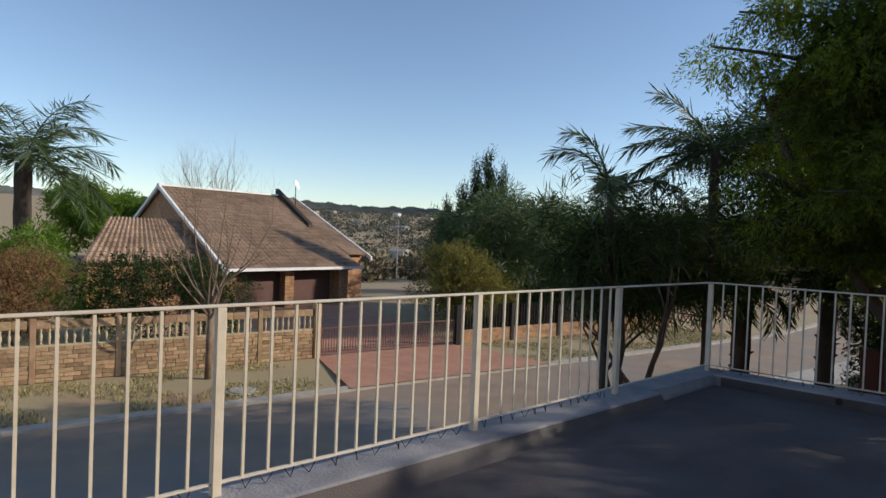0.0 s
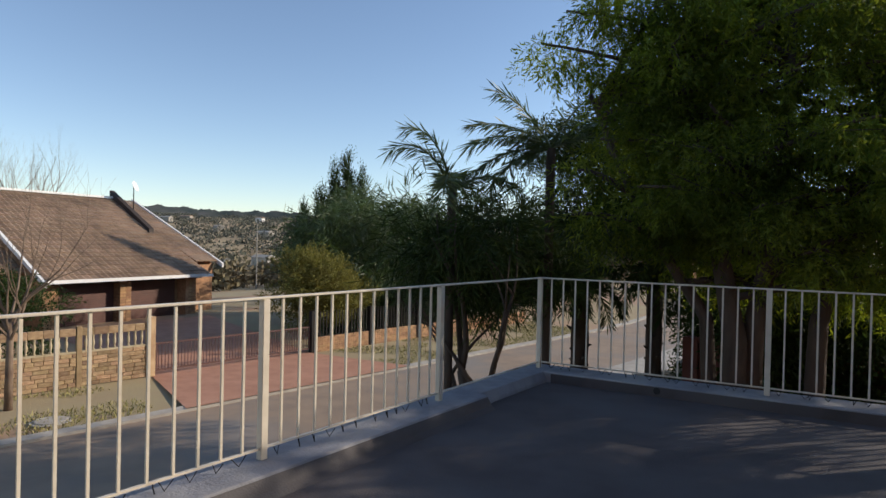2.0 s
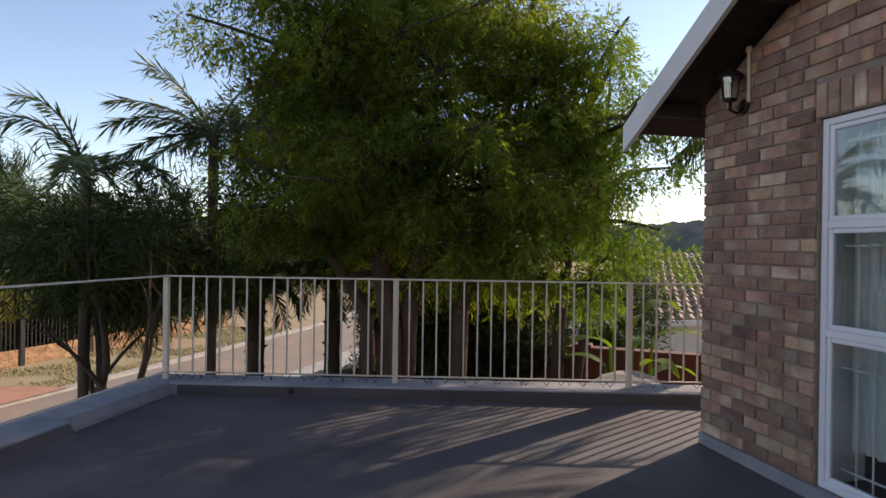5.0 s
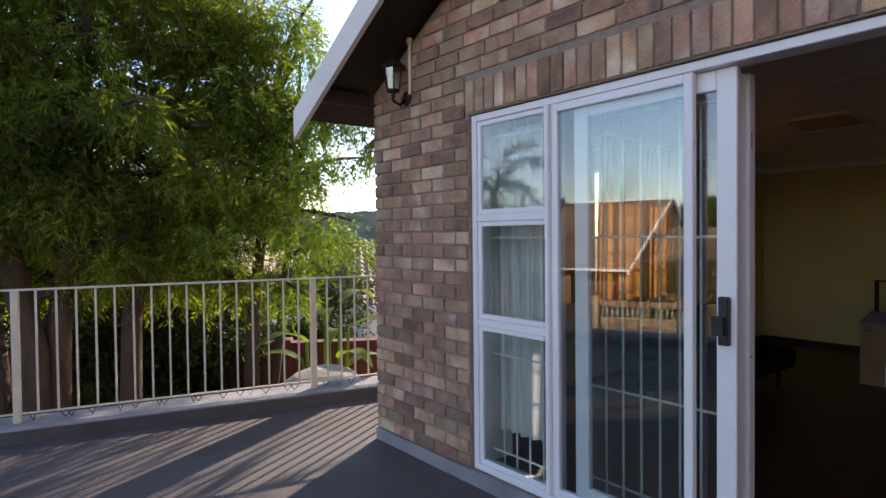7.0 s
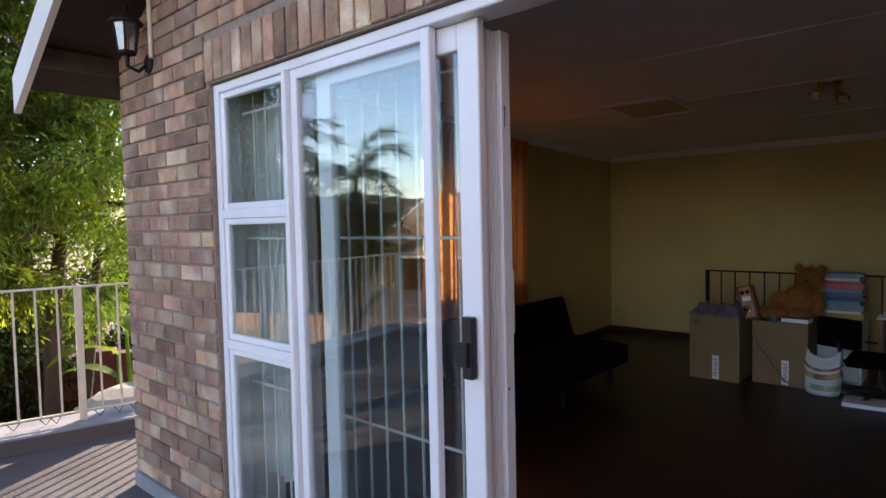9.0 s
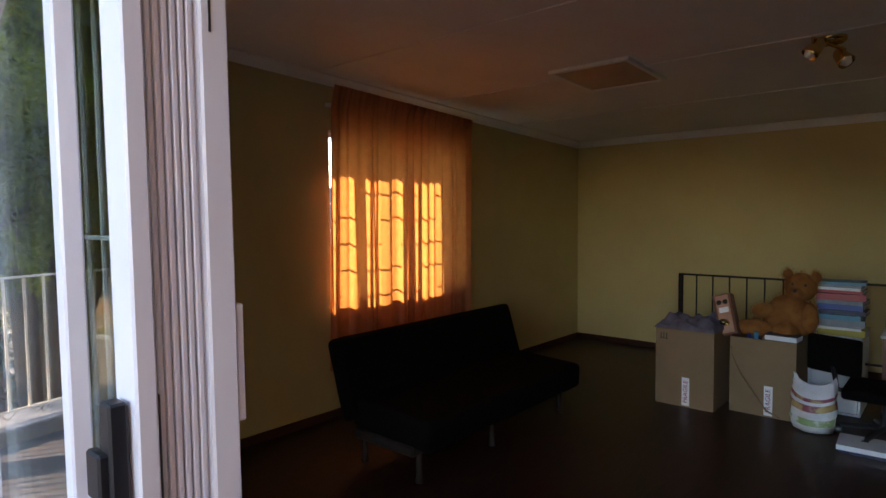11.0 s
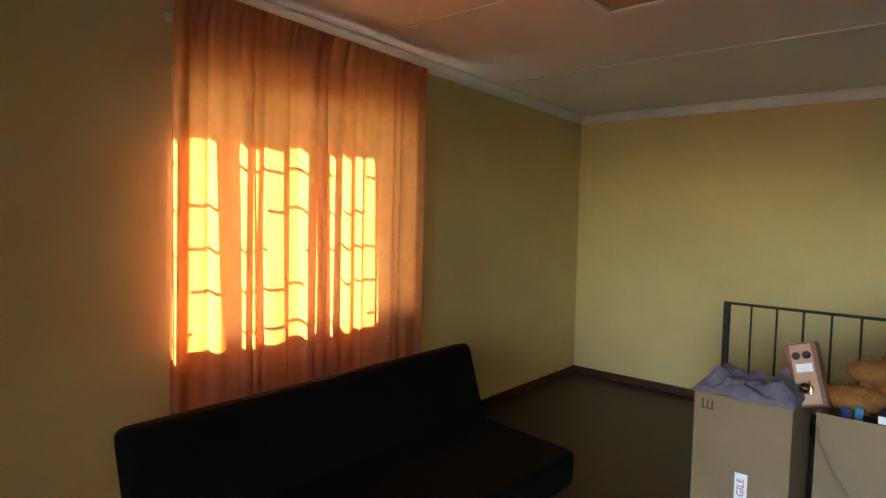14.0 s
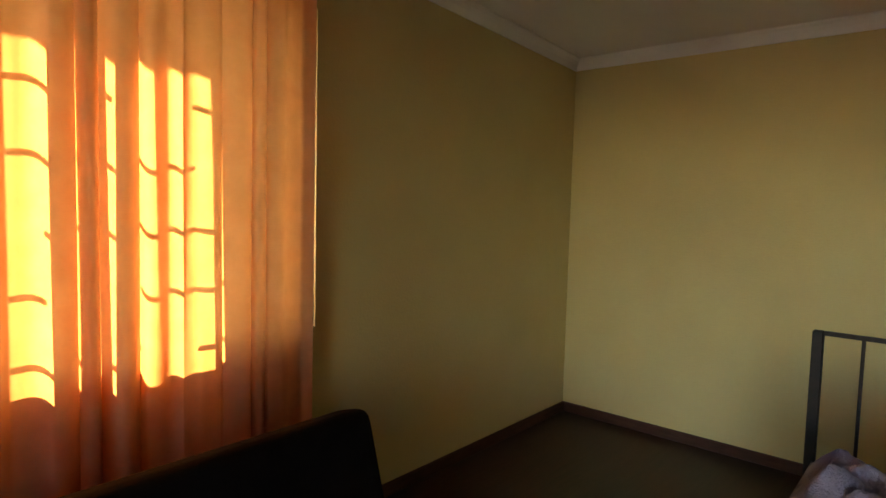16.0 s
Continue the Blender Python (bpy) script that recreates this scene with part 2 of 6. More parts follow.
# ---- building blocks ----
class Geo:
    """Collects vertices and faces, and becomes one mesh object."""

    def __init__(self):
        self.v, self.f = [], []

    def add(self, verts, faces):
        n = len(self.v)
        self.v += [tuple(p) for p in verts]
        self.f += [tuple(n + i for i in q) for q in faces]
        return self

    def box(self, x0, x1, y0, y1, z0, z1, m=None):
        p = [Vector((x, y, z)) for z in (z0, z1) for y in (y0, y1) for x in (x0, x1)]
        if m is not None:
            p = [m @ q for q in p]
        return self.add(p, [(0, 2, 3, 1), (4, 5, 7, 6), (0, 1, 5, 4), (2, 6, 7, 3), (0, 4, 6, 2), (1, 3, 7, 5)])

    def tube(self, pts, radii, n=8, cap=True):
        """A round bar along points."""
        pts = [Vector(p) for p in pts]
        if not isinstance(radii, (list, tuple)):
            radii = [radii] * len(pts)
        base, rings = len(self.v), []
        up = None
        for i, p in enumerate(pts):
            d = (pts[min(i + 1, len(pts) - 1)] - pts[max(i - 1, 0)]).normalized()
            if up is None:
                up = d.orthogonal().normalized()
            else:
                up = (up - d * up.dot(d)).normalized()
            side = d.cross(up)
            for k in range(n):
                a = 2 * math.pi * k / n
                self.v.append(tuple(p + (up * math.cos(a) + side * math.sin(a)) * radii[i]))
        for i in range(len(pts) - 1):
            for k in range(n):
                a, b2 = base + i * n + k, base + i * n + (k + 1) % n
                self.f.append((a, b2, b2 + n, a + n))
        if cap:
            self.f.append(tuple(base + k for k in reversed(range(n))))
            self.f.append(tuple(base + (len(pts) - 1) * n + k for k in range(n)))
        return self

    def lathe(self, profile, x=0, y=0, n=12):
        """Profile of (radius, z) turned about the vertical."""
        base = len(self.v)
        for r, z in profile:
            for k in range(n):
                a = 2 * math.pi * k / n
                self.v.append((x + r * math.cos(a), y + r * math.sin(a), z))
        for i in range(len(profile) - 1):
            for k in range(n):
                a, b2 = base + i * n + k, base + i * n + (k + 1) % n
                self.f.append((a, b2, b2 + n, a + n))
        self.f.append(tuple(base + k for k in reversed(range(n))))
        self.f.append(tuple(base + (len(profile) - 1) * n + k for k in range(n)))
        return self

    def prism(self, outline, z0, z1, m=None):
        """An outline in x, y raised from z0 to z1."""
        n = len(outline)
        p = [Vector((x, y, z)) for z in (z0, z1) for x, y in outline]
        if m is not None:
            p = [m @ q for q in p]
        return self.add(p, [tuple(reversed(range(n))), tuple(range(n, 2 * n))] + [(i, (i + 1) % n, n + (i + 1) % n, n + i) for i in range(n)])

    def mesh(self, name, material, smooth=False, bevel=0.0, seg=1):
        me = bpy.data.meshes.new(name)
        me.from_pydata(self.v, [], self.f)
        if bevel:
            bm = bmesh.new()
            bm.from_mesh(me)
            bmesh.ops.bevel(bm, geom=bm.edges[:], offset=bevel, segments=seg, affect="EDGES", profile=0.6)
            bm.to_mesh(me)
            bm.free()
        me.materials.append(material)
        if smooth:
            me.shade_smooth()
        me.update()
        return me


def part(name, geo, material, parent=None, label="", smooth=False, bevel=0.0, seg=1):
    ob = new(name, geo if isinstance(geo, bpy.types.Mesh) else geo.mesh(name, material, smooth, bevel, seg))
    if parent is not None:
        ob.parent = parent
        ob.matrix_parent_inverse = parent.matrix_basis.inverted()
    if label:
        tagged(ob, label)
    return ob


def thing(name, place, label, category, group="", kind=""):
    ob = new(name)
    ob.matrix_basis = place if isinstance(place, Matrix) else pose(*place)
    ob.empty_display_size = 0.1
    return tagged(ob, label, category, group, kind)


def solid(name, geo, material, label, category, group="", kind="structure", **kw):
    return tagged(part(name, geo, material, **kw), label, category, group, kind)


def Box(*a):
    return Geo().box(*a)


def at(ob, p):
    """Puts a part or thing at a place in its parent's frame."""
    ob.matrix_basis = p if isinstance(p, Matrix) else pose(*p)
    ob.matrix_parent_inverse = Matrix()
    return ob


rng = np.random.default_rng(7)


def leaf_mesh(name, centres, along, length, width, material, fold=0.25):
    """Many single leaves, each a lozenge folded along its rib; centres and directions are arrays."""
    n = len(centres)
    along = along / np.linalg.norm(along, axis=1, keepdims=True)
    side = np.cross(along, rng.normal(size=(n, 3)))
    side /= np.linalg.norm(side, axis=1, keepdims=True) + 1e-9
    nor = np.cross(along, side)
    ln = length * rng.uniform(0.7, 1.3, (n, 1))
    wd = width * rng.uniform(0.7, 1.3, (n, 1))
    v = np.empty((n, 4, 3))
    v[:, 0] = centres
    v[:, 1] = centres + along * ln * 0.5 + side * wd + nor * wd * fold
    v[:, 2] = centres + along * ln
    v[:, 3] = centres + along * ln * 0.5 - side * wd + nor * wd * fold
    me = bpy.data.meshes.new(name)
    me.vertices.add(n * 4)
    me.vertices.foreach_set("co", v.reshape(-1).astype(np.float32))
    me.loops.add(n * 4)
    me.loops.foreach_set("vertex_index", np.arange(n * 4, dtype=np.int32))
    me.polygons.add(n)
    me.polygons.foreach_set("loop_start", np.arange(0, n * 4, 4, dtype=np.int32))
    me.polygons.foreach_set("loop_total", np.full(n, 4, dtype=np.int32))
    me.materials.append(material)
    me.update(calc_edges=True)
    return me


def sprays(lobes, per_lobe, leaves, twig, droop, shell=0.55):
    """Twigs with leaves on both sides, inside lobes (x, y, z, rx, ry, rz); gives leaf roots and directions."""
    roots, ways = [], []
    for x, y, z, rx, ry, rz in lobes:
        k = int(per_lobe * (rx * ry + ry * rz + rx * rz) / 3)
        d = rng.normal(size=(k, 3))
        d /= np.linalg.norm(d, axis=1, keepdims=True)
        r = rng.uniform(shell, 1.0, (k, 1))
        start = np.array([x, y, z]) + d * r * np.array([rx, ry, rz])
        way = d + rng.normal(size=(k, 3)) * 0.5 + np.array([0, 0, -droop])
        way /= np.linalg.norm(way, axis=1, keepdims=True)
        t = np.linspace(0.05, 1, leaves)
        for i, ti in enumerate(t):
            p = start + way * twig * ti + np.array([0, 0, -droop * 0.35 * twig]) * ti * ti
            s = np.cross(way, rng.normal(size=(k, 3)))
            s /= np.linalg.norm(s, axis=1, keepdims=True) + 1e-9
            roots.append(p)
            ways.append(way * 0.7 + s * 0.8 + np.array([0, 0, -droop * 0.3]))
    return np.concatenate(roots), np.concatenate(ways)


# ---- the balcony and the house shell ----
G = -2.8                      # street level
WX, WI = 4.46, 4.70           # outer and inner face of the door wall
NY, NO = 5.72, 5.875           # inner and outer face of the north wall
EX = 10.47                    # inner face of the east wall
SY = -1.2                     # inner face of the south wall
FZ, CZ = 0.06, 2.38           # room floor and ceiling
D0, D1, DB, DT = 1.50, 4.822, 0.085, 2.225   # door frame: y range, z range

# the street and the long side of the balcony run 22 degrees off the house; this carries their plan to the house's
CORNER = Vector((0.15, 8.17, 0.0))
STREET = Matrix.Translation(CORNER) @ pose(0, 0, 0, 0, 0, -22.0) @ Matrix.Translation((1.57, -7.04, 0))
NORTH = Matrix.Translation(CORNER) @ pose(0, 0, 0, 0, 0, -13.4)          # along the north railing, from its corner post


def outline(inset):
    p, q = STREET @ Vector((-1.57 + inset, -5.0, 0)), STREET @ Vector((-1.57 + inset, 7.0 - inset, 0))
    r = NORTH @ Vector((8.7, -inset, 0))
    return [(p.x, p.y), (12.0, p.y), (12.0, r.y), (r.x, r.y), (q.x, q.y)]


solid("balcony_floor", Geo().prism(outline(0.08), -0.30, 0.0), M_DECK, "dark grey screeded balcony floor with faint stains", "floor")
k = Geo()
k.prism([(-1.74, -0.3), (-1.26, -0.3), (-1.30, 0.03), (-1.345, 0.115), (-1.74, 0.115)], -5.60, 5.0, Matrix.Rotation(radians(90), 4, "X"))
k.prism([(-1.74, -0.3), (-1.38, -0.3), (-1.40, 0.03), (-1.435, 0.115), (-1.74, 0.115)], -7.20, -5.60, Matrix.Rotation(radians(90), 4, "X"))
solid("kerb_west", k, M_KERB, "grey painted concrete kerb under the balcony railing", "kerb", bevel=0.006).matrix_basis = STREET
solid("kerb_north", Box(-0.10, 8.7, -0.17, 0.22, -0.3, 0.113), M_KERB, "grey painted concrete kerb under the balcony railing", "kerb", bevel=0.008).matrix_basis = NORTH
# thin sheets in the dark floor colour over the inner faces of the kerb
solid("kerb_face", Geo().prism([(-1.24, 0.0), (-1.25, 0.0), (-1.294, 0.032), (-1.338, 0.10), (-1.333, 0.10), (-1.288, 0.034)], -5.59, 5.0, Matrix.Rotation(radians(90), 4, "X")), M_DECK, "inner face of the balcony kerb, dark like the floor", "kerb").matrix_basis = STREET
solid("kerb_face_north", Box(0.2, 8.7, -0.177, -0.172, 0.0, 0.098), M_DECK, "inner face of the balcony kerb, dark like the floor", "kerb").matrix_basis = NORTH
solid("wall_lower_storey", Geo().prism(outline(0.05), G - 0.3, -0.302), M_HBRICK, "brown brick lower storey below the balcony", "wall")
drain = Geo().tube([(1.30, -0.182, 0.06), (1.30, -0.12, 0.06)], 0.035, 12)
solid("drain_hole", drain, M_INK, "dark drain outlet in the balcony kerb", "drain", kind="").matrix_basis = NORTH


def railing(name, base, p0, p1, posts, label):
    """Steel railing along a line; posts at distances along it."""
    pitch = 0.132 if base is NORTH else 0.146
    d = Vector(p1) - Vector(p0)
    ang = math.degrees(math.atan2(d.y, d.x))
    th = thing(name, base @ pose(p0[0], p0[1], 0.115, 0, 0, ang), label, "railing")
    ln = d.length
    at(part("top_rail", Box(-0.02, ln + 0.02, -0.02, 0.02, 1.005, 1.02), M_RAIL, th, bevel=0.003), (0, 0, 0))
    at(part("bottom_rail", Box(0, ln, -0.011, 0.011, 0.062, 0.074), M_RAIL, th), (0, 0, 0))
    post = Box(-0.025, 0.025, -0.025, 0.025, 0.0, 1.004).mesh("post", M_RAIL, bevel=0.003)
    bar = Box(-0.0075, 0.0075, -0.0075, 0.0075, 0.074, 1.005).mesh("bar", M_RAIL)
    spike = Geo().tube([(-0.05, 0, 0.062), (0.0, 0.012, 0.004), (0.05, 0, 0.062)], 0.0035, 5).mesh("brace_wire", M_IRON)
    for s in posts:
        at(part("post", post, M_RAIL, th), (s, 0, 0))
    for a, b in zip(posts, posts[1:]):
        n = max(2, round((b - a) / pitch))
        for i in range(1, n):
            at(part("bar", bar, M_RAIL, th), (a + (b - a) * i / n, 0, 0))
            at(part("brace_wire", spike, M_IRON, th), pose(a + (b - a) * (i + random.uniform(-0.4, 0.4)) / n, 0, 0, 0, 0, random.uniform(-70, 70)) @ Matrix.Diagonal((random.uniform(0.5, 1.1), 1, 1, 1)))
    return th


railing("balcony_railing", STREET, (-1.57, 7.04), (-1.57, -4.8), [1.88, 3.73, 5.63, 7.53, 9.43, 11.3], "cream painted steel railing with thin upright bars")
railing("balcony_railing", NORTH, (0.0, 0.0), (8.65, 0.0), [0.0, 2.27, 4.53, 6.75, 8.60], "cream painted steel railing with thin upright bars on the kerb")

# ---- walls of the room ----
ROOF_S = math.tan(radians(28.5))                   # pitch of the gable
EAVE_Y, EAVE_Z = 6.28, 2.44
RIDGE_Y = 2.2


def roof_z(y):
    return EAVE_Z + (EAVE_Y - abs(y - RIDGE_Y) - RIDGE_Y) * ROOF_S


gz = roof_z(RIDGE_Y) - 0.12
# the brick core stands 12 mm behind the faces of its bricks
c0 = WX + 0.012
w = Geo()
w.box(c0, WI, D1, NY, -0.3, 2.30)                                  # pier by the corner
w.box(c0, WI, SY - 0.2, D0, -0.3, 2.30)
w.box(c0, WI, D0, D1, -0.3, DB - 0.004)
w.box(c0, WI, D0, D1, DT + 0.004, 2.30)
w.prism([(SY - 0.2, 2.30), (NO - 0.012, 2.30), (NO - 0.012, roof_z(NO) - 0.10), (RIDGE_Y, gz), (SY - 0.2, roof_z(SY) - 0.10)], c0, WI,
        Matrix(((0, 0, 1, 0), (1, 0, 0, 0), (0, 1, 0, 0), (0, 0, 0, 1))))
wg = Box(-3.3, c0, SY - 0.4, SY - 0.21, G, 5.6)
solid("wall_wing", wg, M_HBRICK, "face-brick side wall closing the end of the balcony", "wall")
wall_west = solid("wall_west", w, M_MORTAR, "brown face-brick gable wall with a sliding door", "wall")
WN0, WN1, WZ0, WZ1 = 6.85, 8.43, 0.91, 2.15
n = Geo()
n.box(c0, WN0, NY, NO - 0.012, -0.3, 2.30).box(WN1, EX + 0.2, NY, NO - 0.012, -0.3, 2.30).box(WN0, WN1, NY, NO - 0.012, -0.3, WZ0).box(WN0, WN1, NY, NO - 0.012, WZ1, 2.30)
n.box(WI, EX + 0.2, NY, NO - 0.012, 2.30, 2.67)
wall_north = solid("wall_north", n, M_MORTAR, "brick outer wall with a window", "wall")
pl = 0.012
solid("wall_east", Box(EX, EX + 0.2, SY - 0.2, NY, -0.3, 2.67), M_WALL, "olive yellow painted room wall", "wall")
solid("wall_south", Box(WI, EX, SY - 0.2, SY, -0.3, 2.67), M_WALL, "olive yellow painted room wall", "wall")
pn = Geo().box(WI + pl, WN0, NY - pl, NY - 0.001, FZ, 2.66).box(WN1, EX, NY - pl, NY - 0.001, FZ, 2.66).box(WN0, WN1, NY - pl, NY - 0.001, FZ, WZ0).box(WN0, WN1, NY - pl, NY - 0.001, WZ1, 2.66)
solid("plaster_north", pn, M_WALL, "olive yellow painted plaster wall beside the curtained window", "wall")
pw = Geo().box(WI + 0.001, WI + pl, D1 + 0.002, NY - pl, FZ, 2.66).box(WI + 0.001, WI + pl, SY, D0, FZ, 2.66).box(WI + 0.001, WI + pl, D0, D1, DT, 2.66)
solid("plaster_west", pw, M_WALL, "olive yellow painted plaster wall round the sliding door", "wall")
solid("plinth", Box(WX - 0.012, c0, D0 - 1.0, NO, 0.0, 0.085).box(c0, 12.0, NO, NO + 0.012, 0.0, 0.085), M_KERB, "grey painted upstand at the foot of the brick wall", "plinth")

# ceiling with cornice, joint strips and hatch; it falls slightly towards the east wall
TILT = Matrix.Translation((EX, 0, 2.346)) @ pose(0, 0, 0, 0, 2.8, 0) @ Matrix.Translation((-EX, 0, -CZ))
cg = Box(WI, EX, SY, NY, CZ, CZ + 0.03)
for x in (5.55, 6.73, 7.93, 9.13):
    cg.box(x - 0.02, x + 0.02, SY, NY - 0.09, CZ - 0.006, CZ)
solid("ceiling", cg, M_CEIL, "off-white board ceiling with thin cover strips", "ceiling").matrix_basis = TILT
M90 = Matrix(((0, 0, 1, 0), (1, 0, 0, 0), (0, 1, 0, 0), (0, 0, 0, 1)))


def cornice(name, m, ln):
    prof = [(0, 0), (-0.064, 0), (-0.062, -0.009), (-0.042, -0.018), (-0.024, -0.034), (-0.014, -0.052), (-0.009, -0.062), (0, -0.064)]
    solid(name, Geo().prism(prof, 0, ln, m @ M90), M_FASCIA, "white coved plaster cornice", "cornice").matrix_basis = TILT


cornice("cornice_north", pose(WI + pl, NY - pl, CZ - 0.001), EX - WI - pl)
cornice("cornice_east", pose(EX, NY - pl, CZ - 0.001, 0, 0, -90), NY - SY - pl)
cornice("cornice_west", pose(WI + pl, SY, CZ - 0.001, 0, 0, 90), NY - SY - pl)
solid("skirting_north", Box(WI + pl, EX, NY - pl - 0.016, NY - pl, FZ, FZ + 0.062), M_SKIRT, "dark wooden skirting board", "skirting", bevel=0.003)
solid("skirting_east", Box(EX - 0.016, EX, SY, NY - pl - 0.016, FZ, FZ + 0.062), M_SKIRT, "dark wooden skirting board", "skirting", bevel=0.003)
hatch = thing("ceiling_hatch", TILT @ pose(7.98, 4.12, CZ), "flat white trapdoor with a thin frame in the ceiling", "hatch")
at(part("panel", Box(-0.28, 0.28, -0.25, 0.25, -0.012, -0.002), mat("beige_hatch_board", (0.50, 0.37, 0.24), 0.8, second=(0.45, 0.33, 0.21), scale=3), hatch, "beige board"), (0, 0, 0))
hf = Geo()
for a in (Box(-0.31, 0.31, 0.25, 0.28, -0.022, 0), Box(-0.31, 0.31, -0.28, -0.25, -0.022, 0), Box(-0.31, -0.28, -0.25, 0.25, -0.022, 0), Box(0.28, 0.31, -0.25, 0.25, -0.022, 0)):
    hf.add(a.v, a.f)
at(part("frame", hf, M_FASCIA, hatch), (0, 0, 0))

# room floor: boards over a base
floor = solid("floor", Box(WX + 0.16, EX, SY, NY, -0.28, FZ), M_WFLOOR, "dark polished wooden floor", "floor")

# roof of the house: tiles over a board, dark soffit, white barge board
rf = Geo()
prof = [(EAVE_Y, EAVE_Z), (RIDGE_Y, roof_z(RIDGE_Y)), (2 * RIDGE_Y - EAVE_Y, EAVE_Z), (2 * RIDGE_Y - EAVE_Y, EAVE_Z - 0.05), (RIDGE_Y, roof_z(RIDGE_Y) - 0.06), (EAVE_Y, EAVE_Z - 0.05)]
rf.prism(prof, 4.08, 12.2, M90)
solid("roof", rf, M_EAVE, "dark timber underside of the gable roof", "roof")
tl = Geo()
for s in (1, -1):
    for i in range(14):
        y0, y1 = EAVE_Y + 0.05 - i * 0.305, EAVE_Y + 0.05 - (i + 1) * 0.305 - 0.03
        y1 = max(y1, RIDGE_Y)
        z0, z1 = EAVE_Z + (EAVE_Y - y0) * ROOF_S, EAVE_Z + (EAVE_Y - y1) * ROOF_S
        a, b = (y0, y1) if s > 0 else (2 * RIDGE_Y - y0, 2 * RIDGE_Y - y1)
        tl.add([(4.06, a, z0 + 0.025), (12.2, a, z0 + 0.025), (12.2, b, z1 + 0.008), (4.06, b, z1 + 0.008), (4.06, a, z0 + 0.005), (12.2, a, z0 + 0.005)], [(0, 1, 2, 3), (4, 5, 1, 0)])
solid("roof_tiles", tl, M_TILE, "brown tiles on the gable roof", "roof")
bb = Geo()
for s in (1, -1):
    o = [(EAVE_Y + 0.06, EAVE_Z + 0.02), (RIDGE_Y, roof_z(RIDGE_Y) + 0.05), (RIDGE_Y, roof_z(RIDGE_Y) - 0.15), (EAVE_Y + 0.06, EAVE_Z - 0.19)]
    if s < 0:
        o = [(2 * RIDGE_Y - y, z) for y, z in reversed(o)]
    bb.prism(o, 4.04, 4.075, M90)
solid("barge_board", bb, M_FASCIA, "white painted barge board on the gable edge", "barge board")
rl = Geo()
for y in (5.95, 5.0, 4.0, 3.0):
    z = roof_z(y) - 0.06
    rl.box(4.08, WX, y - 0.03, y + 0.03, z - 0.10, z)
solid("gable_rafters", rl, M_EAVE, "dark timber purlin ends under the gable", "rafters")


# ---- the sliding door ----
def frame_bars(geo, y0, y1, z0, z1, wd, x0, x1, bottom=None):
    """Four bars round an opening in a wall across x."""
    b = bottom or wd
    geo.box(x0, x1, y0, y0 + wd, z0, z1).box(x0, x1, y1 - wd, y1, z0, z1).box(x0, x1, y0 + wd, y1 - wd, z1 - wd, z1).box(x0, x1, y0 + wd, y1 - wd, z0, z0 + b)
    return geo


def pane(name, y0, y1, z0, z1, x, parent):
    ob = part(name, Box(x - 0.003, x + 0.003, y0, y1, z0, z1), M_GLASS, parent)
    ob.visible_shadow = False
    return ob


door = thing("door_1", (WX, 3.0, DB), "white aluminium sliding door standing open with a glazed side light", "sliding door", kind="structure")
part("outer_frame", frame_bars(Geo(), D0, D1, DB, DT, 0.04, WX + 0.032, WX + 0.15).box(WX + 0.008, WX + 0.15, 4.195, 4.222, DB + 0.04, DT - 0.04), M_ALU, door, bevel=0.004)
sash = thing("side_light", (WX, 4.5, DB), "", "")
sash.parent = door
sash.matrix_parent_inverse = door.matrix_basis.inverted()
for z0, z1 in ((1.631, DT - 0.041), (1.006, 1.589), (DB + 0.041, 0.964)):
    part("sash_frame", frame_bars(Geo(), 4.223, 4.781, z0, z1, 0.030, WX + 0.042, WX + 0.075), M_ALU, sash, bevel=0.005)
    pane("pane", 4.253, 4.751, z0 + 0.030, z1 - 0.030, WX + 0.055, sash)
part("transom", Box(WX + 0.036, WX + 0.10, 4.223, 4.781, 1.590, 1.630), M_ALU, sash)
part("transom", Box(WX + 0.036, WX + 0.10, 4.223, 4.781, 0.965, 1.005), M_ALU, sash)


def leaf(name, y0, y1, x0, wd):
    th = thing(name, (x0, y0, DB), "", "")
    th.parent = door
    th.matrix_parent_inverse = door.matrix_basis.inverted()
    part("leaf_frame", frame_bars(Geo(), y0, y1, DB + 0.042, DT - 0.042, wd, x0, x0 + 0.035), M_ALU, th, bevel=0.004)
    pane("pane", y0 + wd, y1 - wd, DB + 0.042 + wd, DT - 0.042 - wd, x0 + 0.018, th)
    return th


fixed = leaf("fixed_leaf", 3.414, 4.194, WX + 0.034, 0.042)
slide = leaf("sliding_leaf", 3.250, 4.08, WX + 0.080, 0.085)
h = Geo().box(WX + 0.045, WX + 0.075, 3.270, 3.312, 1.045, 1.245).box(WX + 0.030, WX + 0.050, 3.280, 3.335, 1.085, 1.165)
part("handle", h, M_BLACK, slide, "black moulded pull handle", bevel=0.004)
part("lock_case", Box(WX + 0.110, WX + 0.122, 3.258, 3.275, 1.05, 1.25), M_BLACK, slide, "black lock case", bevel=0.003)

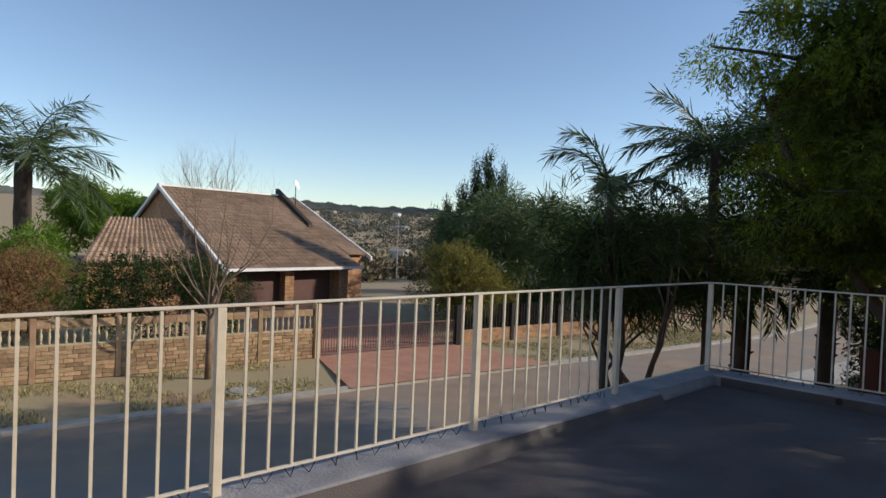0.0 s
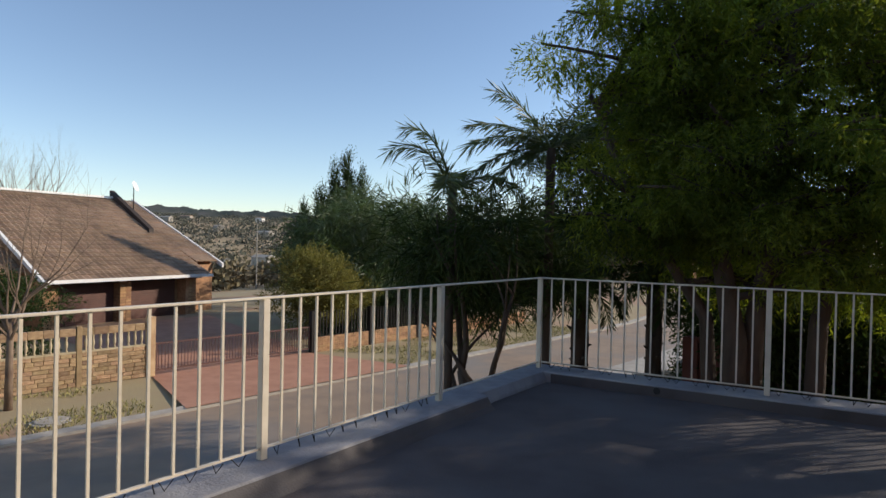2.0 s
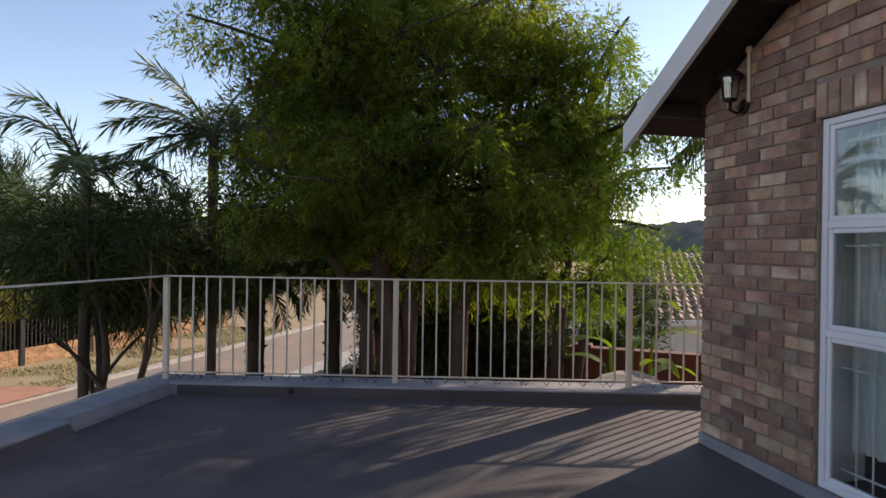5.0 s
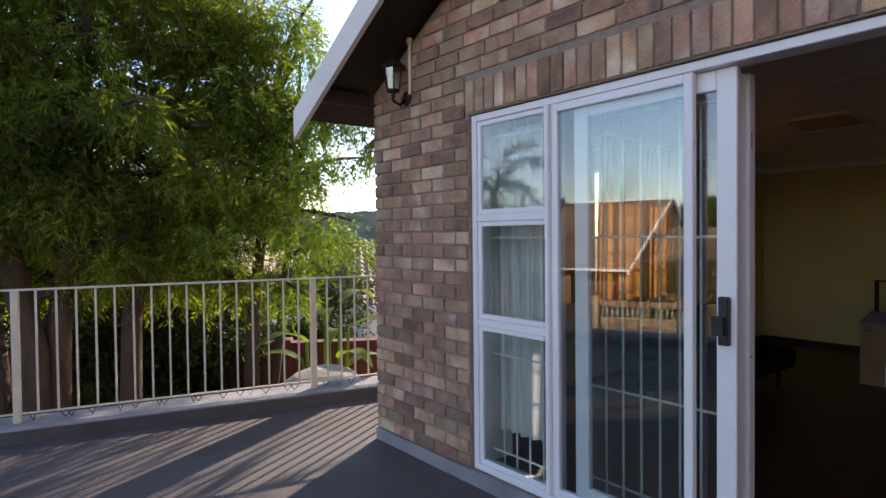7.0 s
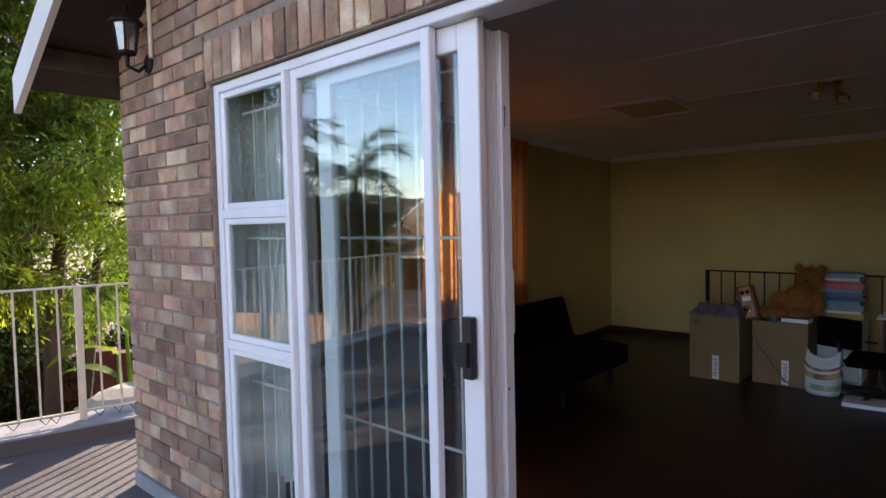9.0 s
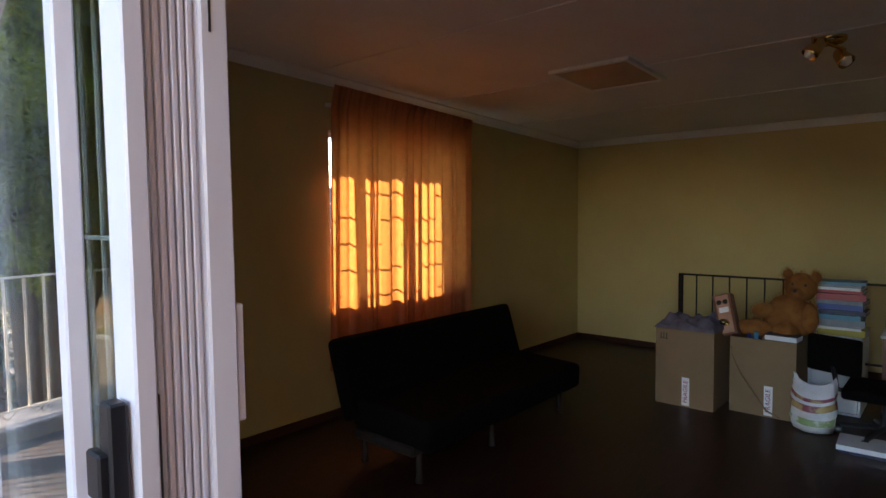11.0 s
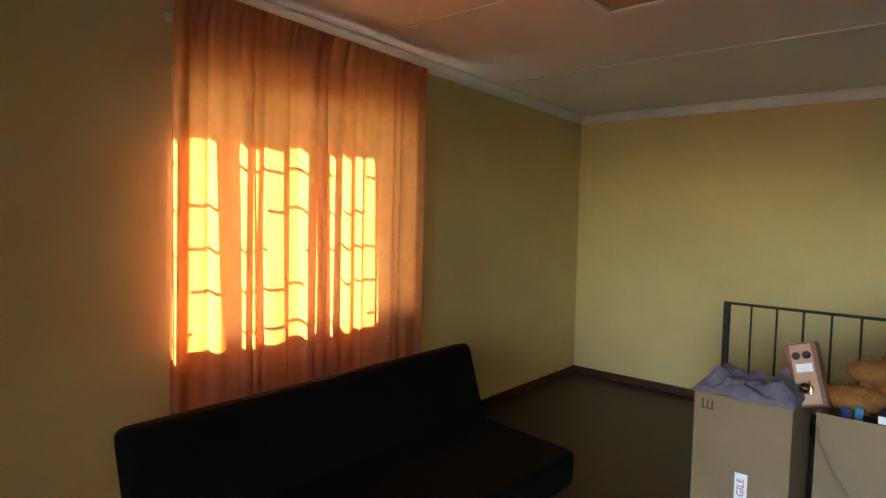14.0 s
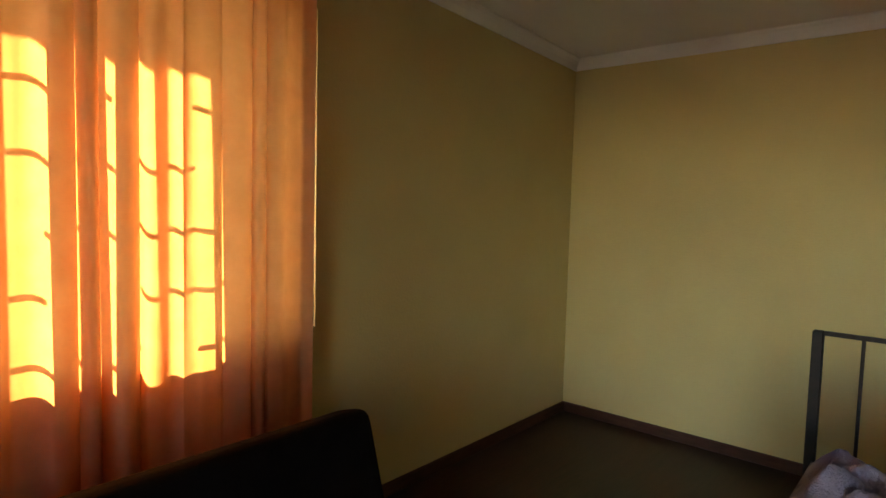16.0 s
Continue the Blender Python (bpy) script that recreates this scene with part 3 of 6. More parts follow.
# folded panel stack behind the leaf
stack = thing("folding_gate", (4.62, 3.2920, DB), "white aluminium security gate folded into a ribbed stack", "security gate")
for i in range(6):
    x = 4.585 + i * 0.014
    part("rib", Box(x, x + 0.010, 3.2720, 3.3120, DB + 0.045, DT - 0.06), M_ALU, stack, bevel=0.002)
part("backing", Box(4.575, 4.672, 3.2840, 3.332, DB + 0.042, DT - 0.05), M_ALU, stack)
part("end_post", Box(4.672, 4.725, 3.2600, 3.322, DB + 0.042, DT - 0.05), M_ALU, stack, bevel=0.004)
part("keeper", Box(4.725, 4.742, 3.2670, 3.3070, 1.16, 1.38), M_ALU, stack, "white latch keeper with screw holes", bevel=0.003)
part("latch_slot", Box(4.688, 4.692, 3.2585, 3.2610, 1.86, 1.92), M_INK, stack)
for z in (0.98, 1.925):
    part("screw", Geo().tube([(4.690, 3.2595, z), (4.690, 3.2620, z)], 0.005, 8), M_INK, stack)

# burglar grille behind the glass
gr = thing("security_grille", (4.735, 3.9, DB), "white steel grille of thin upright bars behind the door glass", "grille")
for i in range(8):
    y = 3.40 + i * 0.105
    part("bar", Geo().tube([(4.735, y, DB + 0.02), (4.735, y, DT - 0.07)], 0.0065, 6), M_GRILLE, gr)
for z in (0.19, 0.69, 1.49, 2.10):
    part("cross_bar", Box(4.726, 4.730, 3.34, 4.20, z - 0.006, z + 0.006), M_GRILLE, gr)
gs2 = thing("security_grille", (4.62, 4.5, DB), "white steel burglar bars before the net curtain", "grille")
for i in range(5):
    y = 4.27 + i * 0.105
    part("bar", Geo().tube([(4.625, y, DB + 0.03), (4.625, y, DT - 0.05)], 0.0065, 6), M_GRILLE, gs2)
for z in (0.19, 0.78, 1.49, 2.10):
    part("cross_bar", Box(4.616, 4.620, 4.20, 4.78, z - 0.006, z + 0.006), M_GRILLE, gs2)
solid("door_reveal", Box(WX + 0.152, WI + 0.10, D1 - 0.022, D1 - 0.002, DB + 0.02, DT), M_FASCIA, "white painted reveal beside the side light", "reveal")
nc = Geo()
yy = np.linspace(4.42, 4.785, 60)
fold = [0.020 * math.sin(v * 75) + 0.008 * math.sin(v * 31 + 1) for v in yy]
for y, f in zip(yy, fold):
    nc.v += [(4.685 + f, y, 0.30), (4.685 + f * 0.6, y, 2.15)]
nc.f = [(2 * i, 2 * i + 2, 2 * i + 3, 2 * i + 1) for i in range(59)]
tagged(part("net_curtain", nc, M_NET, smooth=True), "white net curtain hanging behind the side light", "curtain")

# ---- outside lamp on the pier ----
lamp = thing("wall_lantern", (WX, 5.44, 2.44), "black wall lantern with clear glass panes and a white conduit", "wall lamp")
part("backplate", Geo().lathe([(0.05, 0), (0.05, 0.012), (0.03, 0.02)], 0, 0, 14).mesh("backplate", M_IRON), M_IRON, lamp)
at(lamp.children[-1], (0, 0, 0.0, 0, -90, 0))
at(part("arm", Geo().tube([(-0.01, 0, 0.0), (-0.06, 0, -0.05), (-0.115, 0, -0.03), (-0.115, 0, 0.03)], [0.010, 0.010, 0.010, 0.014], 8), M_IRON, lamp, smooth=True), (0, 0, 0))
body = at(part("cage", Geo().lathe([(0.02, 0.025), (0.045, 0.03), (0.05, 0.045), (0.03, 0.047)], -0.115, 0, 6), M_IRON, lamp), (0, 0, 0))
for k6 in range(6):
    a = k6 * math.pi / 3
    at(part("rib", Geo().tube([(-0.115 + 0.047 * math.cos(a), 0.047 * math.sin(a), 0.045), (-0.115 + 0.066 * math.cos(a), 0.066 * math.sin(a), 0.19)], 0.0045, 5), M_IRON, lamp), (0, 0, 0))
at(part("glass_shade", Geo().lathe([(0.044, 0.045), (0.062, 0.19)], -0.115, 0, 6), glass("lantern_glass", (0.75, 0.72, 0.66), 0.15, 0.2), lamp), (0, 0, 0))
at(part("roof", Geo().lathe([(0.085, 0.188), (0.085, 0.197), (0.055, 0.225), (0.022, 0.245), (0.012, 0.265), (0.018, 0.275), (0.004, 0.29)], -0.115, 0, 12), M_IRON, lamp), (0, 0, 0))
at(part("conduit", Geo().tube([(-0.012, -0.05, 0.02), (-0.014, -0.05, 0.36)], 0.012, 8), M_RAIL, lamp, "cream painted conduit"), (0, 0, 0))
at(part("conduit_cap", Geo().lathe([(0.02, 0.355), (0.022, 0.375), (0.016, 0.395), (0.004, 0.40)], -0.014, -0.05, 10), M_RAIL, lamp), (0, 0, 0))


# ---- the room's window and curtain ----
win = thing("window_1", ((WN0 + WN1) / 2, 5.84, WZ0), "steel framed window with white burglar bars", "window", kind="structure")
wf = Geo()
for x0, x1, z0, z1 in ((WN0, WN1, WZ0, WZ0 + 0.035), (WN0, WN1, WZ1 - 0.035, WZ1), (WN0, WN0 + 0.07, WZ0, WZ1), (WN1 - 0.035, WN1, WZ0, WZ1)):
    wf.box(x0, x1, 5.82, 5.86, z0, z1)
for x in (7.45, 7.98):
    wf.box(x - 0.02, x + 0.02, 5.825, 5.855, WZ0, WZ1)
part("window_frame", wf, M_ALU, win)
pn = part("pane", Box(WN0, WN1, 5.838, 5.842, WZ0, WZ1), M_GLASS, win)
pn.visible_shadow = False
for i in range(6):
    z = WZ0 + 0.13 + i * 0.195
    for j in range(8):
        if (i + j) % 4 != 1:
            x = WN0 + 0.04 + j * 0.21
            part("burglar_bar", Box(x, x + 0.20, 5.76, 5.768, z - 0.006, z + 0.006), M_GRILLE, win)
for x in (7.06, 7.48, 7.90, 8.30):
    part("burglar_bar", Box(x - 0.006, x + 0.006, 5.77, 5.778, WZ0, WZ1), M_GRILLE, win)

cur = Geo()
CX0, CX1 = 6.80, 8.37
nx, nz = 260, 14
for iz in range(nz + 1):
    tz = iz / nz
    for ix in range(nx + 1):
        s = ix / nx
        z = 0.42 + (2.445 - 0.082 * s - 0.42) * tz
        u = s * 16.0 + 0.9 * math.sin(s * 23.0) + 0.4 * math.sin(s * 51.0)
        deep = 0.032 * (1 - 0.12 * tz) * (0.75 + 0.35 * math.sin(s * 13.0 + 1))
        y = 5.645 - 0.04 * tz + deep * math.sin(u * 2 * math.pi * 0.62) + 0.010 * math.sin(u * 5.3 + tz * 2) * (1 - tz)
        if tz > 0.93:
            y = 5.58 + 0.020 * math.sin(s * 2 * math.pi * 30) * (1 if tz < 1 else 0.6)
        x = CX0 - 0.015 + (CX1 - CX0 + 0.015) * s + (0.5 - s) * 0.05 * tz + 0.012 * math.sin(u * 3.9 + 1)
        cur.v.append((x, y, z + (0.004 * math.sin(s * 2 * math.pi * 30) if iz == nz else 0)))
for iz in range(nz):
    for ix in range(nx):
        a = iz * (nx + 1) + ix
        cur.f.append((a, a + 1, a + nx + 2, a + nx + 1))
curtain = thing("curtain", (7.6, 5.57, 2.3), "sunlit orange curtain with pleated heading drawn across the window", "curtain")
part("cloth", cur, M_CURTAIN, curtain, smooth=True)
part("curtain_rail", Box(6.80, 8.35, 5.645, 5.668, 2.30, 2.325), M_FASCIA, curtain)
for x in (6.84, 7.6, 8.31):
    part("rail_bracket", Box(x - 0.012, x + 0.012, 5.668, NY - pl, 2.305, 2.32), M_FASCIA, curtain)

so = thing("wall_socket", (5.755, NY - pl, 0.455), "white double wall socket", "socket")
part("plate", Box(5.70, 5.81, NY - pl - 0.010, NY - pl, 0.415, 0.495), M_WHITE, so, bevel=0.003)
for cx in (5.727, 5.783):
    for dx, dz in ((0, 0.014), (-0.010, -0.006), (0.010, -0.006)):
        part("pin_hole", Geo().tube([(cx + dx, NY - pl - 0.0115, 0.452 + dz), (cx + dx, NY - pl - 0.009, 0.452 + dz)], 0.0045, 8), M_INK, so)
    part("switch", Box(cx - 0.008, cx + 0.008, NY - pl - 0.014, NY - pl - 0.009, 0.478, 0.490), M_WHITE, so)


# ---- furniture ----
def cushion(x0, x1, y0, y1, z0, z1, r=0.05):
    return Box(x0, x1, y0, y1, z0, z1).mesh("cushion", M_SOFA, True, r, 4)


sofa = thing("sofa_bed", (7.26, 4.75, FZ + 0.04), "black fabric sofa bed with low seat and dark metal feet", "sofa")
at(part("seat", cushion(-0.84, 0.83, -0.36, 0.26, 0.17, 0.35, 0.05), M_SOFA, sofa), (0, 0, 0, 3, 0, 0))
at(part("backrest", cushion(-0.87, 0.89, -0.075, 0.075, 0.0, 0.50, 0.05), M_SOFA, sofa), (0, 0.235, 0.215, -17, 0, 0))
at(part("base_frame", Box(-0.85, 0.76, -0.27, 0.22, 0.12, 0.18), M_IRON, sofa, bevel=0.01), (0, 0, 0))
fm = Geo().lathe([(0.022, -0.04), (0.024, -0.03), (0.018, -0.01), (0.018, 0.125)], 0, 0, 12).mesh("foot", M_IRON, True)
for x, y in ((0.72, -0.25), (-0.10, -0.24), (-0.78, -0.25), (0.72, 0.2), (-0.78, 0.2)):
    at(part("foot", fm, M_IRON, sofa, "dark metal foot"), (x, y, 0))


def text_mesh(body, size):
    c = bpy.data.curves.new("lettering", "FONT")
    c.body, c.size, c.extrude, c.align_x, c.align_y = body, size, 0.0004, "CENTER", "CENTER"
    ob = bpy.data.objects.new("lettering", c)
    me = bpy.data.meshes.new_from_object(ob)
    bpy.data.objects.remove(ob)
    return me


def carton(place, lx, ly, lz, label, open_top, words, word_y):
    th = thing("cardboard_box", place, label, "box", "cardboard boxes by the wall")
    t = 0.006
    for g in (Box(0, t, 0, ly, 0, lz), Box(lx - t, lx, 0, ly, 0, lz), Box(t, lx - t, 0, t, 0, lz), Box(t, lx - t, ly - t, ly, 0, lz)):
        at(part("side_panel", g, M_CARD, th), (0, 0, 0))
    at(part("bottom", Box(t, lx - t, t, ly - t, 0, t), M_CARD, th), (0, 0, 0))
    if open_top:
        at(part("filling", Box(t, lx - t, t, ly - t, lz - 0.16, lz - 0.10), M_CARDIN, th), (0, 0, 0))
    else:
        at(part("flap", Box(0.002, lx / 2 - 0.002, 0.002, ly - 0.002, lz + 0.001, lz + 0.006), M_CARD, th), (0, 0, 0))
        at(part("flap", Box(lx / 2 + 0.002, lx - 0.002, 0.002, ly - 0.002, lz + 0.001, lz + 0.006), M_CARD, th), (0, 0, 0))
    lab = at(part("fragile_label", Box(-0.003, -0.001, word_y - 0.028, word_y + 0.028, 0.012, 0.225), M_WHITE, th, "white label with magenta lettering"), (0, 0, 0))
    me = text_mesh(words, 0.046)
    me.materials.append(M_PINK)
    tx = part("lettering", me, M_PINK, lab)
    tx.parent, tx.matrix_parent_inverse = lab, Matrix()
    tx.matrix_basis = Matrix.Translation((-0.0036, word_y, 0.118)) @ Matrix(((0, 0, -1, 0), (0, -1, 0, 0), (-1, 0, 0, 0), (0, 0, 0, 1))) @ Matrix.Rotation(radians(180), 4, "Z")
    return th


b1 = carton((8.69, 3.63, FZ), 0.44, 0.43, 0.575, "closed brown cardboard box with a FRAGILE label", False, "FRAGILE", 0.20)
b2 = carton((8.83, 3.13, FZ), 0.46, 0.43, 0.555, "open brown cardboard box with a FRAGILE label", True, "FRAGILE", 0.17)
for dy in (0.0, 0.024, 0.048):
    at(part("printed_mark", Box(-0.0028, -0.001, 0.385 - dy * 0.9, 0.392 - dy * 0.9, 0.51, 0.55), M_INK, b1), (0, 0, 0))
at(part("printed_mark", Box(-0.0028, -0.001, 0.335, 0.398, 0.504, 0.509), M_INK, b1), (0, 0, 0))

hb = thing("headboard", (9.42, 3.2, FZ), "black iron bed headboard with thin upright bars leaning by the wall", "headboard")
part("post", Box(9.405, 9.435, 4.115, 4.150, FZ, 1.00), M_IRON, hb, bevel=0.004)
part("post", Box(9.405, 9.435, 2.10, 2.135, FZ, 1.00), M_IRON, hb, bevel=0.004)
part("top_rail", Box(9.412, 9.428, 2.135, 4.115, 0.985, 1.0), M_IRON, hb)
part("low_rail", Box(9.412, 9.428, 2.135, 4.115, 0.40, 0.415), M_IRON, hb)
for i in range(1, 15):
    y = 4.132 - i * 0.132
    part("bar", Geo().tube([(9.42, y, 0.41), (9.42, y, 0.985)], 0.006, 6), M_IRON, hb)


# ---- the street ----
before_street = set(scene.objects)
HOUSE_SIDE = []                          # things laid out in the house's own plan


def fence_x(y):
    return -17.45 + 0.095 * y


def kerb_x(y):
    return -13.05 + 0.105 * y


def road_mid(y):
    """Middle of the road; it bends away beyond the trees."""
    return kerb_x(y) + 3.0 - max(0.0, y - 30.0) ** 1.6 * 0.03


gs = Geo()
xs = [-3000, -2000, -1500, -1250, -1050, -850, -700, -600, -500, -400, -300, -220, -120, -75, -55, -45, -38, -30, -24, -17, -10, -4, 4, 14, 30, 60, 120, 400, 3000]
ys = [-3000, -800, -200, -60, -20, -8, 0, 6, 12, 18, 25, 35, 45, 60, 80, 110, 160, 260, 350, 450, 600, 750, 900, 1050, 1250, 1500, 2000, 3500]


def ground_z(x, y):
    d = max(0.0, -x - 36) + max(0.0, y - 90) * 0.5
    drop = -min(24.0, d * 0.075)
    far = max(0.0, min(1500.0, math.hypot(x, y)) - 420.0) if x < 0 < y else 0.0
    return G + drop + far * 0.072


for y in ys:
    for x in xs:
        gs.v.append((x, y, ground_z(x, y)))
nx = len(xs)
for j in range(len(ys) - 1):
    for i in range(nx - 1):
        a = j * nx + i
        gs.f.append((a, a + 1, a + nx + 1, a + nx))
solid("ground", gs, M_LAWN, "dry winter lawn and bare earth", "ground")

rd, kb, kn = Geo(), Geo(), Geo()
st = [-60, -30, -10, 0, 6, 12, 18, 24, 30, 34, 38, 42, 46, 50, 56, 62, 70, 80]
for i, y in enumerate(st):
    m = road_mid(y)
    rd.v += [(m - 3.0, y, G + 0.012), (m + 3.0, y, G + 0.012)]
    for g, s in ((kb, -1), (kn, 1)):
        e = m + s * 3.0
        g.v += [(e, y, G - 0.02), (e, y, G + 0.075), (e + s * 0.30, y, G + 0.10), (e + s * 0.30, y, G - 0.02)]
    if i:
        a = (i - 1) * 2
        rd.f.append((a, a + 1, a + 3, a + 2))
        for g in (kb, kn):
            a = (i - 1) * 4
            g.f += [(a, a + 4, a + 5, a + 1), (a + 1, a + 5, a + 6, a + 2), (a + 2, a + 6, a + 7, a + 3)]
solid("road", rd, M_ROAD, "sun-bleached tar road", "road")
solid("kerb_far", kb, M_CONC, "pale concrete road kerb", "kerb")
solid("kerb_near", kn, M_CONC, "pale concrete road kerb", "kerb")

dv = Geo()
dv.add([(kerb_x(9.0) - 0.02, 9.0, G + 0.105), (kerb_x(16.6) - 0.02, 16.6, G + 0.105), (fence_x(16.2), 16.2, G + 0.02), (fence_x(10.4), 10.4, G + 0.02), (-28.3, 19.8, G + 0.02), (-28.0, 11.6, G + 0.02)], [(0, 1, 2, 3), (3, 2, 4, 5)])
pv = Geo().prism([(-6.6, 17.5), (-3.4, 17.5), (-3.0, 24.0), (-3.2, 36.0), (-4.8, 36.0)], G + 0.006, G + 0.018)
solid("pavement", pv, M_CONC, "pale sunlit paved forecourt beside the road", "pavement")
gc = np.column_stack([rng.uniform(0, 1, 26000), rng.uniform(-6, 31, 26000), np.full(26000, G)])
gx0, gx1 = -17.2 + 0.095 * gc[:, 1], -13.4 + 0.105 * gc[:, 1]
gc[:, 0] = gx0 + (gx1 - gx0) * gc[:, 0]
gc = gc[(gc[:, 1] < 8.8) | (gc[:, 1] > 16.8)]
nzv = np.array([noise.noise(Vector((a * 0.5, b * 0.5, 0))) for a, b in gc[:, :2]])
gc = gc[nzv > -0.12]
gl2 = leaf_mesh("verge_grass", gc, np.column_stack([rng.normal(0, 0.5, len(gc)), rng.normal(0, 0.5, len(gc)), np.ones(len(gc))]), 0.11, 0.012, mat("dry_grass", (0.29, 0.255, 0.095), 0.9, island=0.4))
tagged(new("verge_grass", gl2), "patchy dry grass on the road verge", "grass", kind="stuff")
solid("driveway", dv, M_PAVER, "red brick paved driveway", "driveway")


# ---- fences ----
STONE = Box(-0.5, 0.5, -0.5, 0.5, -0.5, 0.5).mesh("stone", M_STONE, False, 0.05, 1)


def precast_panel(m, ln, th):
    """A bay of a precast wall: three rough stone courses, a row of balusters and a cap."""
    for r in range(8):
        z = 0.02 + r * 0.118
        x = 0.0 if r % 2 else -0.12
        while x < ln - 0.02:
            wd = 0.20 + 0.20 * random.random()
            x0, x1 = max(0, x), min(ln, x + wd)
            if x1 - x0 > 0.04:
                e = 0.012 * random.random()
                at(part("stone", STONE, M_STONE, th), m @ pose((x0 + x1) / 2, 0, z + 0.058) @ Matrix.Diagonal((x1 - x0 - 0.012, 0.09 + 3 * e, 0.108, 1)))
            x += wd
    at(part("sill", Box(0, ln, -0.06, 0.06, 0.965, 1.02), M_BALUST, th), m)
    bal = Geo().lathe([(0.035, 0), (0.035, 0.03), (0.02, 0.06), (0.04, 0.16), (0.045, 0.22), (0.022, 0.33), (0.035, 0.40), (0.035, 0.43)], 0, 0, 7)
    bme = bal.mesh("baluster", M_BALUST, True)
    for i in range(int(ln / 0.19)):
        at(part("baluster", bme, M_BALUST, th), m @ pose(0.11 + i * 0.19, 0, 1.02))
    x = 0.0
    while x < ln - 0.05:
        wd = min(0.30 + 0.1 * random.random(), ln - x)
        at(part("cap_stone", STONE, M_STONE, th), m @ pose(x + wd / 2, 0, 1.56) @ Matrix.Diagonal((wd - 0.008, 0.10, 0.215, 1)))
        x += wd


fence = thing("precast_fence", (fence_x(5), 5, G), "precast stone garden wall with a baluster row", "fence")
fa = math.degrees(math.atan2(1, 0.095))
pt = Box(-0.07, 0.07, -0.07, 0.07, 0, 1.72).mesh("fence_post", M_STONE, bevel=0.01)
y = -7.6
while y < 10.2:
    at(part("fence_post", pt, M_STONE, fence), Matrix.Translation((fence_x(y) - fence_x(5), y - 5, 0)) @ pose(0, 0, 0, 0, 0, fa))
    precast_panel(Matrix.Translation((fence_x(y) - fence_x(5), y - 5, 0)) @ pose(0, 0, 0, 0, 0, fa) @ pose(0.07, 0, 0), 1.86, fence)
    y += 2.0
gp = Box(-0.11, 0.11, -0.11, 0.11, 0, 1.85).mesh("gate_post", M_STONE, bevel=0.01)
f2 = thing("palisade_fence", (fence_x(20), 20, G), "low brick wall with dark steel palisade bars", "fence")
bw = Geo()
for r in range(7):
    for i in range(60):
        x = i * 0.235 + (0.117 if r % 2 else 0)
        bw.box(x + 0.004, x + 0.229, -0.055, 0.055, r * 0.083 + 0.004, r * 0.083 + 0.078)
at(part("brick_base", bw, M_HBRICK, f2), Matrix.Translation((fence_x(16.4) - fence_x(20), 16.4 - 20, 0)) @ pose(0, 0, 0, 0, 0, fa))
pal = Box(-0.02, 0.02, -0.012, 0.012, 0.58, 1.55).mesh("paling", M_IRON)
for i in range(90):
    y = 16.5 + i * 0.155
    at(part("paling", pal, M_IRON, f2), Matrix.Translation((fence_x(y) - fence_x(20), y - 20, 0)) @ pose(0, 0, 0, 0, 0, fa))
gpm = Box(-0.09, 0.09, -0.09, 0.09, 0, 1.6).mesh("post", M_IRON)
for y in (16.4, 19.2, 22.0, 25.0, 28.0):
    at(part("post", gpm, M_IRON, f2), (fence_x(y) - fence_x(20), y - 20, 0))
gate = thing("driveway_gate", (fence_x(13), 13.2, G + 0.05), "low dark brown steel gate across the driveway", "gate")
gm = pose(fence_x(10.5) - fence_x(13), 10.5 - 13.2, 0, 0, 0, fa)
at(part("gate_frame", Box(0, 5.7, -0.02, 0.02, 0.10, 0.15).box(0, 5.7, -0.02, 0.02, 0.92, 0.97).box(0, 0.05, -0.02, 0.02, 0.15, 0.92).box(5.65, 5.7, -0.02, 0.02, 0.15, 0.92), M_GDOOR, gate), gm)
gb = Box(-0.010, 0.010, -0.010, 0.010, 0.15, 0.92).mesh("gate_bar", M_GDOOR)
for i in range(54):
    at(part("gate_bar", gb, M_GDOOR, gate), gm @ pose(0.10 + i * 0.103, 0, 0))
at(part("gate_post", gp, M_STONE, gate), (fence_x(10.35) - fence_x(13), 10.35 - 13.2, -0.05))
at(part("gate_post", gpm, M_IRON, gate), (fence_x(16.3) - fence_x(13), 16.3 - 13.2, -0.05))


# ---- the house over the road ----
HA = 99.8                                                 # its eaves run this way
HM = Matrix.Translation((-28.0, 11.55, G)) @ pose(0, 0, 0, 0, 0, HA)   # local x along the eaves, y away from the road
house = thing("brick_house", HM, "face-brick house with brown tiled roof and two garage doors", "house")
E0, E1, RZ, RD = 2.2, 9.05, 6.5, 7.06


